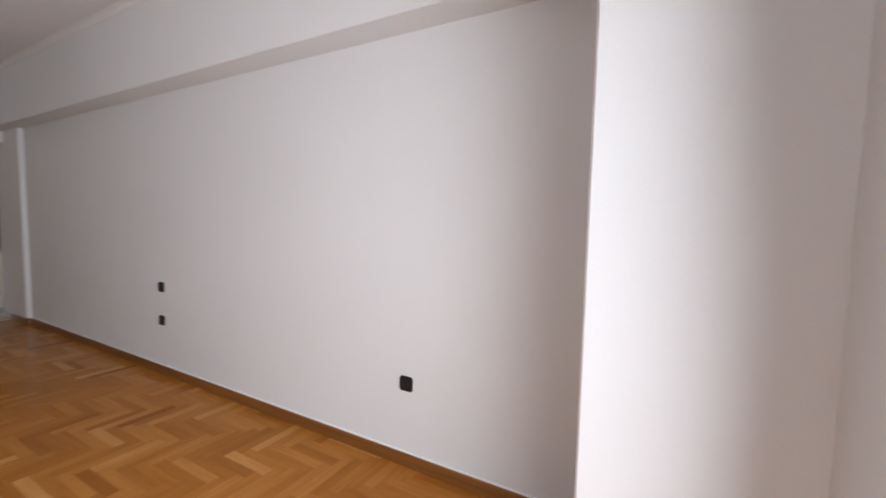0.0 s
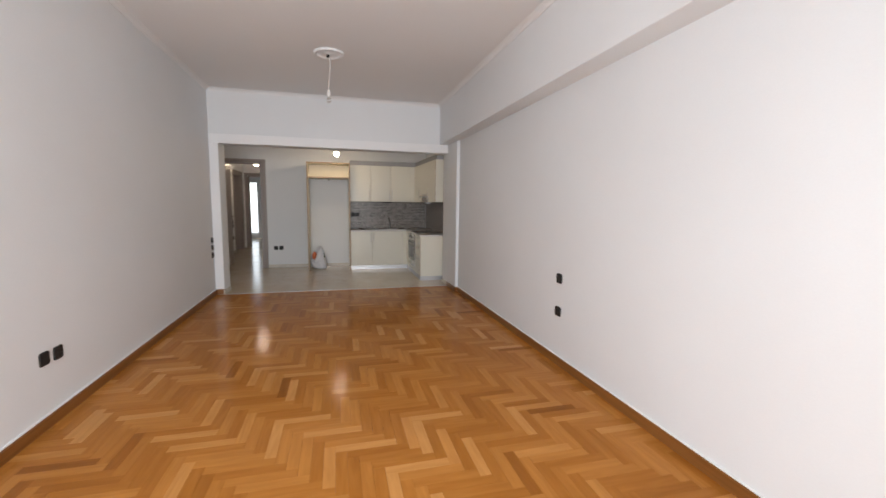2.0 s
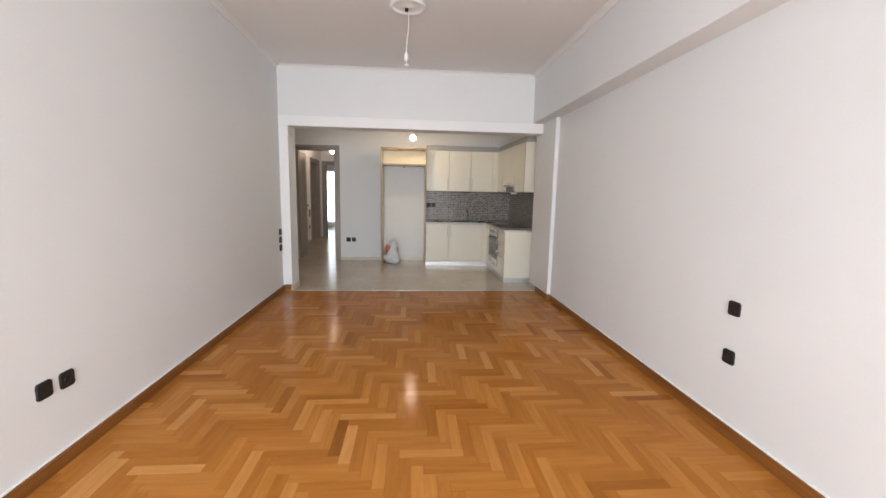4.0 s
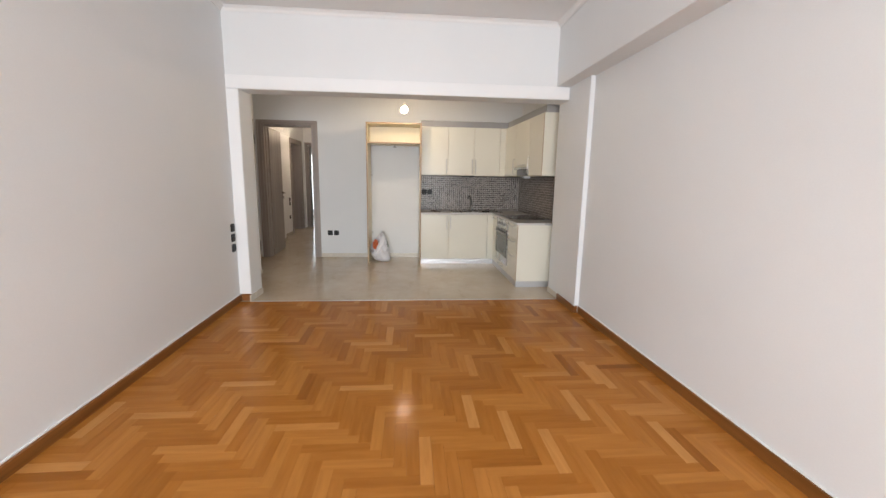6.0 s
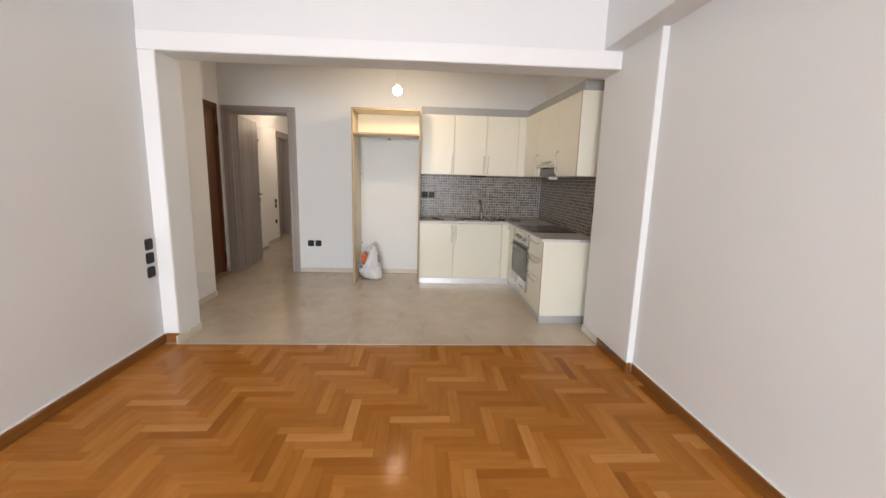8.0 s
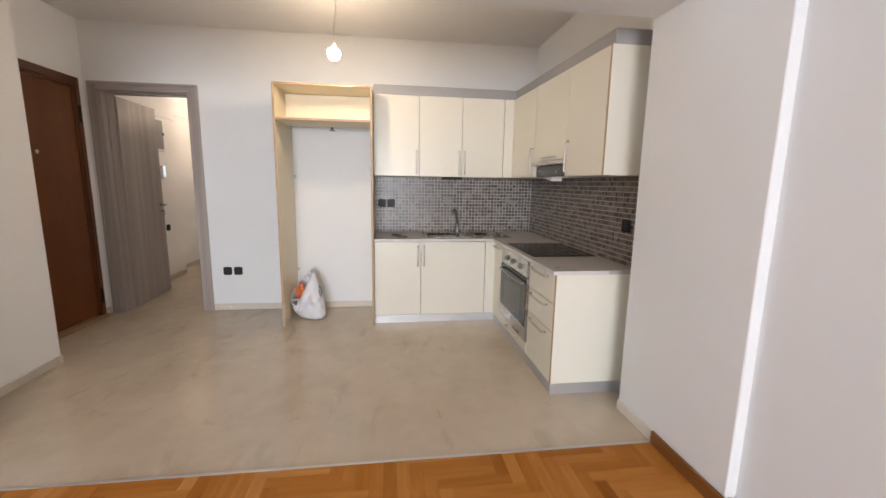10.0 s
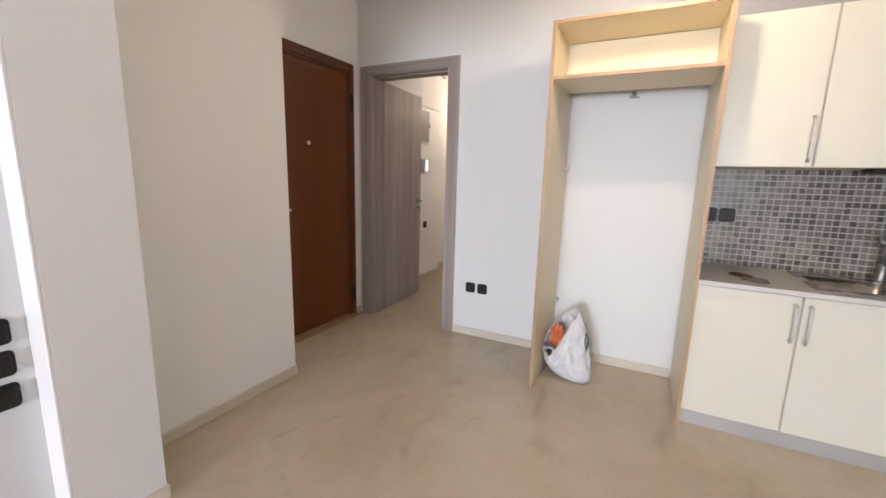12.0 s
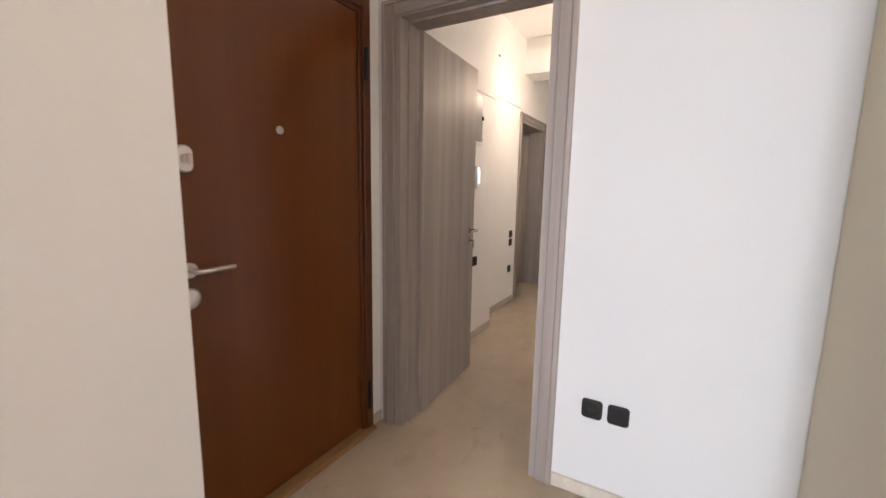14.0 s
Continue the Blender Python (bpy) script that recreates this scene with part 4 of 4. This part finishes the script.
part("base", lathe([(0.001, 0.006), (0.024, 0.006), (0.024, 0.011), (0.021, 0.016), (0.02, 0.075), (0.022, 0.082), (0.016, 0.1), (0.001, 0.102)], (TX, TY, CTR1), 20), STEEL_DARK, tap, smooth=True)
bm = bmesh.new()
tube(bm, [(TX, TY, CTR1 + 0.08), (TX + 0.003, TY - 0.006, CTR1 + 0.17), (TX + 0.015, TY - 0.018, CTR1 + 0.222), (TX + 0.045, TY - 0.035, CTR1 + 0.246), (TX + 0.095, TY - 0.055, CTR1 + 0.24), (TX + 0.125, TY - 0.064, CTR1 + 0.212)], [0.013, 0.0115, 0.0105, 0.0105, 0.0105, 0.012], 12)
part("spout", bm, STEEL_DARK, tap, smooth=True)
bm = bmesh.new()
tube(bm, [(TX, TY, CTR1 + 0.092), (TX + 0.004, TY + 0.02, CTR1 + 0.112), (TX + 0.018, TY + 0.065, CTR1 + 0.125)], [0.008, 0.006, 0.005], 10)
part("lever", bm, STEEL_DARK, tap, smooth=True)

hob = thing("hob", (-8.85, 1.8, CTR1), "black ceramic glass hob set in the worktop", "hob")
part("glass", boxes((-9.16, 1.55, CTR1 + 0.0005, -8.52, 2.035, CTR1 + 0.006), bevel=0.002), HOB_GLASS, hob)
for hx, hy, hr in ((-9.02, 1.69, 0.095), (-9.02, 1.9, 0.075), (-8.68, 1.69, 0.075), (-8.68, 1.9, 0.095)):
    bm = bmesh.new()
    for k in range(40):
        a, b = 2 * math.pi * k / 40, 2 * math.pi * (k + 1) / 40
        bm.faces.new([bm.verts.new((hx + r * math.cos(q), hy + r * math.sin(q), CTR1 + 0.0064)) for r, q in ((hr, a), (hr, b), (hr - 0.003, b), (hr - 0.003, a))])
    part("ring_mark", bm, PRINT, hob)

knife = thing("kitchen_knife", (-9.66, 0.66, CTR1), "small knife with a reddish-brown handle lying on the worktop", "knife")
part("blade", prism([(-9.665, 0.6), (-9.605, 0.585), (-9.555, 0.655), (-9.562, 0.698), (-9.625, 0.692)], CTR1, CTR1 + 0.014, "z", 0.004), DULL_STEEL, knife, "dull steel blade")
bm = bmesh.new()
tube(bm, [(-9.7, 0.548, CTR1 + 0.01), (-9.68, 0.572, CTR1 + 0.014), (-9.65, 0.6, CTR1 + 0.016), (-9.615, 0.632, CTR1 + 0.018)], [0.008, 0.012, 0.011, 0.007], 10)
part("handle", bm, BROWN_HANDLE, knife, smooth=True)

spread(wall_plate("wall_socket", "black square power socket on the mosaic splashback", "socket", "splashback sockets", "socket"),
       [pose(KIT_BACK + 0.012, 0.452, 1.112, 0, 0, 0), pose(-8.2, KIT_R - 0.012, 1.07, 0, 0, -90)])
spread(wall_plate("blank_plate", "dark square blanking plate on the mosaic splashback", "wall plate", "splashback sockets", "blank"), [pose(KIT_BACK + 0.012, 0.545, 1.112, 0, 0, 0)])

# refrigerator niche
NY0, NY1, NX = -0.438, 0.383, -9.435
nk = thing("refrigerator_housing", (-9.73, -0.02, 0), "empty cream refrigerator housing open at the front", "cabinet")
part("side_panel", boxes((KIT_BACK + 0.012, NY0, 0, NX - 0.003, NY0 + 0.018, 2.135)), MAPLE, nk)
part("side_panel", boxes((KIT_BACK + 0.012, NY1 - 0.018, 0, NX - 0.003, NY1, 2.135)), MAPLE, nk)
part("edge_strip", boxes((NX - 0.0028, NY0, 0, NX, NY0 + 0.018, 2.135)), EDGE, nk)
part("edge_strip", boxes((NX - 0.0028, NY1 - 0.018, 0, NX, NY1, 2.135)), EDGE, nk)
part("top_panel", boxes((KIT_BACK + 0.012, NY0 + 0.0185, 2.117, NX - 0.003, NY1 - 0.0185, 2.135)), MAPLE, nk)
part("shelf", boxes((-9.855, NY0 + 0.0185, 1.834, NX - 0.003, NY1 - 0.0185, 1.852)), MAPLE, nk)
part("edge_strip", boxes((NX - 0.0028, NY0 + 0.0185, 2.117, NX, NY1 - 0.0185, 2.135), (NX - 0.0028, NY0 + 0.0185, 1.834, NX, NY1 - 0.0185, 1.852)), EDGE, nk)
part("back_panel", boxes((-9.818, NY0 + 0.0185, 1.8525, -9.81, NY1 - 0.0185, 2.1125)), MAPLE_PALE, nk)
for z in (1.37, 0.43):
    part("fixing_bracket", boxes((KIT_BACK + 0.014, NY0 + 0.0182, z - 0.012, KIT_BACK + 0.06, NY0 + 0.04, z + 0.014), bevel=0.003), SATIN, nk)
clamp = thing("pipe_bracket", (KIT_BACK, -0.035, 1.83), "small dull metal pipe bracket on the wall under the housing shelf", "bracket")
part("plate", boxes((KIT_BACK, -0.06, 1.818, KIT_BACK + 0.018, -0.005, 1.83), bevel=0.003), SHADE_BRACKET_GREY, clamp)
part("stub", lathe([(0.001, 0), (0.016, 0), (0.014, 0.02), (0.009, 0.024), (0.009, 0.036), (0.001, 0.036)], (KIT_BACK + 0.0005, -0.035, 1.845), 16, "x"), STEEL_DARK, clamp, smooth=True)


# carrier bag
def carrier_bag():
    """A sagging bag: an oval footprint drawn up to a slanted open mouth that gapes to one side."""
    t = thing("carrier_bag", (-9.74, -0.26, 0), "crumpled white plastic carrier bag gaping open beside the housing panel", "bag")
    foot = [(-9.62, -0.185), (-9.655, -0.098), (-9.75, -0.12), (-9.84, -0.21), (-9.85, -0.3), (-9.81, -0.35), (-9.745, -0.335), (-9.675, -0.285)]
    mouth = [(-9.668, -0.272, 0.33), (-9.725, -0.218, 0.445), (-9.775, -0.236, 0.462), (-9.815, -0.305, 0.405), (-9.8, -0.37, 0.34), (-9.73, -0.41, 0.25), (-9.655, -0.41, 0.2), (-9.615, -0.35, 0.17)]

    def along(pts, u):
        """A smooth closed line through the corners."""
        k, n = int(u * len(pts)), len(pts)
        f = u * n - k
        p0, p1, p2, p3 = (Vector(pts[(k + d) % n]) for d in (-1, 0, 1, 2))
        return 0.5 * (2 * p1 + (p2 - p0) * f + (2 * p0 - 5 * p1 + 4 * p2 - p3) * f * f + (3 * p1 - p0 - 3 * p2 + p3) * f ** 3)

    def film(v, f):
        """A place on the film: v round the bag, f from its foot to its mouth; and the way out."""
        lo, hi = along(foot, v % 1.0), along(mouth, v % 1.0)
        lo = Vector((lo.x, lo.y, 0.0))
        out = Vector((lo.x + 9.735, lo.y + 0.26, 0)).normalized()
        u = Vector((math.cos(2 * math.pi * v), math.sin(2 * math.pi * v), 1.6 * f))
        p = lo.lerp(hi, f) + out * (0.024 * math.sin(math.pi * f) ** 0.8 - 0.03 * max(0, 1 - f * 9) ** 2)
        fold = abs(noise.noise(u * 2.3 + Vector((3, 1, 0)))) * 0.042 + abs(noise.noise(u * 5.5 + Vector((0, 4, 1)))) * 0.013
        p += out * (0.012 - fold) * min(1, 0.25 + 1.4 * f)
        p.z = max(0.0015, p.z + 0.012 * noise.noise(u * 4) * f)
        return Vector((max(p.x, -9.985), max(p.y, -0.4165), p.z)), out

    sides, levels = 72, 26
    bm = bmesh.new()
    rings = [[bm.verts.new(film(k / sides, j / levels)[0]) for k in range(sides)] for j in range(levels + 1)]
    for a, b in zip(rings, rings[1:]):
        for k in range(sides):
            bm.faces.new((a[k], a[(k + 1) % sides], b[(k + 1) % sides], b[k]))
    bm.faces.new(rings[0][::-1])
    body = part("body", bm, BAG, t, smooth=True)
    sol = body.modifiers.new("film", "SOLIDIFY")
    sol.thickness = 0.0012
    # ring-shaped print on the side away from the mouth
    bm = bmesh.new()
    for k in range(28):
        quad = []
        for w, q in ((1.0, k), (1.0, k + 1), (0.72, k + 1), (0.72, k)):
            p, out = film(0.135 + 0.035 * w * math.cos(2 * math.pi * q / 28), 0.6 + 0.12 * w * math.sin(2 * math.pi * q / 28))
            quad.append(bm.verts.new(p + out * 0.003))
        bm.faces.new(quad)
    part("print", bm, GREEN_PRINT, body, "dark green ring print")
    # limp handle loop hanging over the low side of the mouth
    bm = bmesh.new()
    tube(bm, [(-9.665, -0.395, 0.165), (-9.645, -0.385, 0.2), (-9.635, -0.36, 0.212), (-9.632, -0.34, 0.2), (-9.634, -0.334, 0.165)], [0.008, 0.005, 0.005, 0.005, 0.008], 8)
    part("handle", bm, BAG, t, smooth=True)
    return t


carrier_bag()


def packet(name, label, place, size, seed, mat):
    t = thing(name, (place[0], place[1], 0.01), label, "packet")
    bm = bmesh.new()
    bmesh.ops.create_icosphere(bm, subdivisions=3, radius=1.0)
    for v in bm.verts:
        v.co *= 1 + 0.42 * noise.noise(v.co * 2.2 + Vector((seed, 1, 0))) + 0.16 * noise.noise(v.co * 5.0)
        v.co = Vector((v.co.x * size[0], v.co.y * size[1], v.co.z * size[2])) + Vector(place)
    part("wrapper", bm, mat, t)


packet("red_packet", "crumpled red packet standing inside the carrier bag", (-9.735, -0.27, 0.135), (0.052, 0.05, 0.125), 0.0, RED)
packet("orange_packet", "crumpled orange-red packet inside the carrier bag", (-9.735, -0.335, 0.262), (0.05, 0.045, 0.082), 4.0, ORANGE)

# ---- hall things ----
fb = thing("fuse_box", (-11.37, -2.36, 1.69), "grey metal fuse box door in a white frame", "fuse box")
part("frame", boxes((-11.515, -2.36, 1.67, -11.215, -2.335, 2.08), bevel=0.005), TRIM_WHITE, fb)
part("door", boxes((-11.49, -2.3348, 1.7, -11.24, -2.325, 2.05), bevel=0.004), PANEL_GREY, fb)
part("latch", boxes((-11.485, -2.3248, 1.87, -11.475, -2.312, 1.9), bevel=0.002), BLACK, fb)
ic = thing("intercom", (-11.4, -2.36, 1.36), "white wall intercom, its screen given a bluish emission", "intercom")
part("base", boxes((-11.475, -2.36, 1.32, -11.345, -2.33, 1.5), bevel=0.01, seg=3), TRIM_WHITE, ic)
part("handset", boxes((-11.39, -2.3295, 1.325, -11.348, -2.3, 1.495), bevel=0.012, seg=3), TRIM_WHITE, ic)
part("screen", boxes((-11.468, -2.3295, 1.36, -11.395, -2.327, 1.485), bevel=0.002), SCREEN, ic, "screen with a bluish emission")
lc = thing("loft_cupboard", (-11.5, -2.36, 2.1), "flush white loft cupboard doors above the hall", "cupboard")
part("rail", boxes((-11.84, -2.36, 2.1, -11.1, -2.345, 2.118), bevel=0.003), PLASTER_LIFTED, lc)
part("rail", boxes((-12.9, -2.52, 2.225, -11.86, -2.505, 2.243), bevel=0.003), PLASTER_LIFTED, lc)
for hx in (-12.2, -12.12):
    part("knob", lathe([(0.001, 0), (0.008, 0), (0.007, 0.014), (0.013, 0.02), (0.012, 0.028), (0.001, 0.03)], (hx, -2.52, 2.6), 14, "y"), CHROME, lc, smooth=True)


# ---- mosaic splashback: single glass pieces on a grout bed ----
ROWS_M, PITCH = 17, (UP0 - CTR1) / 17
TILE, TILE_W = PITCH - 0.0055, PITCH - 0.0048


def chip_mesh(name, normal):
    bm = bmesh.new()
    h, w, d = TILE / 2, TILE_W / 2, 0.0018
    if normal == "x":
        box(bm, 0, -w, -h, d, w, h)
    else:
        box(bm, -w, -d, -h, w, 0, h)
    me = bpy.data.meshes.new(name)
    bm.to_mesh(me)
    bm.free()
    me.materials.append(MOSAIC)
    return me


def splashback(name, normal, along, fixed, near):
    """near(u): whether a piece is one of the singly built ones."""
    lo, hi = along
    if normal == "x":
        bed = structure(name, boxes((KIT_BACK, lo, CTR1, KIT_BACK + 0.007, hi, UP0 - 0.001)), GROUT, "taupe glass mosaic splashback with pale grout", "splashback")
    else:
        bed = structure(name, boxes((lo, KIT_R - 0.007, CTR1, hi, KIT_R, UP0 - 0.001)), GROUT, "taupe glass mosaic splashback with pale grout", "splashback")
    me = chip_mesh("tile", normal)
    count = int((hi - lo) / PITCH)
    rest = []
    for i in range(count):
        for j in range(ROWS_M):
            u, z = lo + (i + 0.5) * PITCH, CTR1 + (j + 0.5) * PITCH
            jig = random.uniform(-0.0006, 0.0006)
            p = (KIT_BACK + 0.0065, u + jig, z) if normal == "x" else (u + jig, KIT_R - 0.0065, z)
            if near(u):
                ob = new("tile", me)
                ob.parent, ob.location = bed, p
            else:
                rest.append(p)
    if rest:
        verts, faces = [], []
        proto = [tuple(v.co) for v in me.vertices]
        pf = [tuple(q.vertices) for q in me.polygons]
        for p in rest:
            o = len(verts)
            verts += [(a + p[0], b + p[1], c + p[2]) for a, b, c in proto]
            faces += [tuple(o + k for k in q) for q in pf]
        rm = bpy.data.meshes.new("tiles")
        rm.from_pydata(verts, [], faces)
        rm.materials.append(MOSAIC)
        ob = new("tiles", rm)
        ob.parent = bed
        tagged(ob, "", "", "", "stuff")


splashback("splashback_back", "x", (0.385, KIT_R - 0.008), KIT_BACK, lambda u: u < 0.385 + 17.6 * PITCH)
splashback("splashback_side", "y", (KIT_BACK + 0.008, -7.866), KIT_R, lambda u: u > -7.866 - 18 * PITCH)


# ---- herringbone parquet ----
BW, BL = 0.061, 0.335


def block_mesh(name):
    bm = bmesh.new()
    box(bm, 0.0002, 0.0002, -0.012, BL - 0.0002, BW - 0.0002, 0.0, bevel=0.0004)
    bmesh.ops.translate(bm, verts=bm.verts, vec=(-BL / 2, -BW / 2, 0))
    uv = bm.loops.layers.uv.new("grain")
    for f in bm.faces:
        for lp in f.loops:
            lp[uv].uv = (lp.vert.co.x, lp.vert.co.y)
    me = bpy.data.meshes.new(name)
    bm.to_mesh(me)
    bm.free()
    me.materials.append(PARQUET)
    return me


def clip_block(x0, y0, x1, y1):
    return max(x0, JOINT + 0.001), max(y0, LIV_L + 0.002), min(x1, 0.1), min(y1, LIV_R - 0.002)


def parquet(x_off, y_off):
    me = block_mesh("block")
    verts, faces, uvs = [], [], []
    for i in range(-160, 160):
        for k in range(-40, 40):
            for turn in (0, 1):
                # stairs of blocks: one laid along x, its neighbour along y
                bx, by = x_off + i * BW + k * BL, y_off + i * BW - k * BL
                if turn:
                    x0, y0, x1, y1 = bx, by + BW, bx + BW, by + BW + BL
                else:
                    x0, y0, x1, y1 = bx, by, bx + BL, by + BW
                c = clip_block(x0, y0, x1, y1)
                if c[2] - c[0] < 0.004 or c[3] - c[1] < 0.004:
                    continue
                whole = abs((c[2] - c[0]) * (c[3] - c[1]) - BL * BW) < 1e-6
                tx, ty = random.uniform(-0.0045, 0.0045), random.uniform(-0.0045, 0.0045)
                if whole and -7.5 < x0 < -5.3 and -1.5 < y0 < 1.6:
                    ob = new("block", me)
                    ob.parent = subfloor
                    ob.location = ((x0 + x1) / 2, (y0 + y1) / 2, random.uniform(-0.0003, 0.0002))
                    ob.rotation_euler = (tx, ty, radians(90) * turn + (math.pi if random.random() < 0.5 else 0))
                    continue
                o, g = len(verts), 0.0004
                a, b, c2, d = c[0] + g, c[1] + g, c[2] - g, c[3] - g
                lift = random.uniform(-0.0003, 0.0002)
                mx, my = (a + c2) / 2, (b + d) / 2
                for z in (-0.012, 0.0):
                    for px, py in ((a, b), (c2, b), (c2, d), (a, d)):
                        verts.append((px, py, z if z < 0 else lift - ty * (px - mx) + tx * (py - my)))
                q = [(4, 5, 6, 7), (0, 1, 5, 4), (1, 2, 6, 5), (2, 3, 7, 6), (3, 0, 4, 7)]
                faces += [tuple(o + v for v in f) for f in q]
                for f in q:
                    for v in f:
                        vx, vy = verts[o + v][0] - mx, verts[o + v][1] - my
                        uvs.append((vy, vx) if turn else (vx, vy))
    rm = bpy.data.meshes.new("blocks")
    rm.from_pydata(verts, [], faces)
    layer = rm.uv_layers.new(name="grain")
    layer.data.foreach_set("uv", [c for p in uvs for c in p])
    rm.materials.append(PARQUET)
    ob = new("blocks", rm)
    ob.parent = subfloor
    tagged(ob, "", "", "", "stuff")


parquet(-6.303, 0.432)
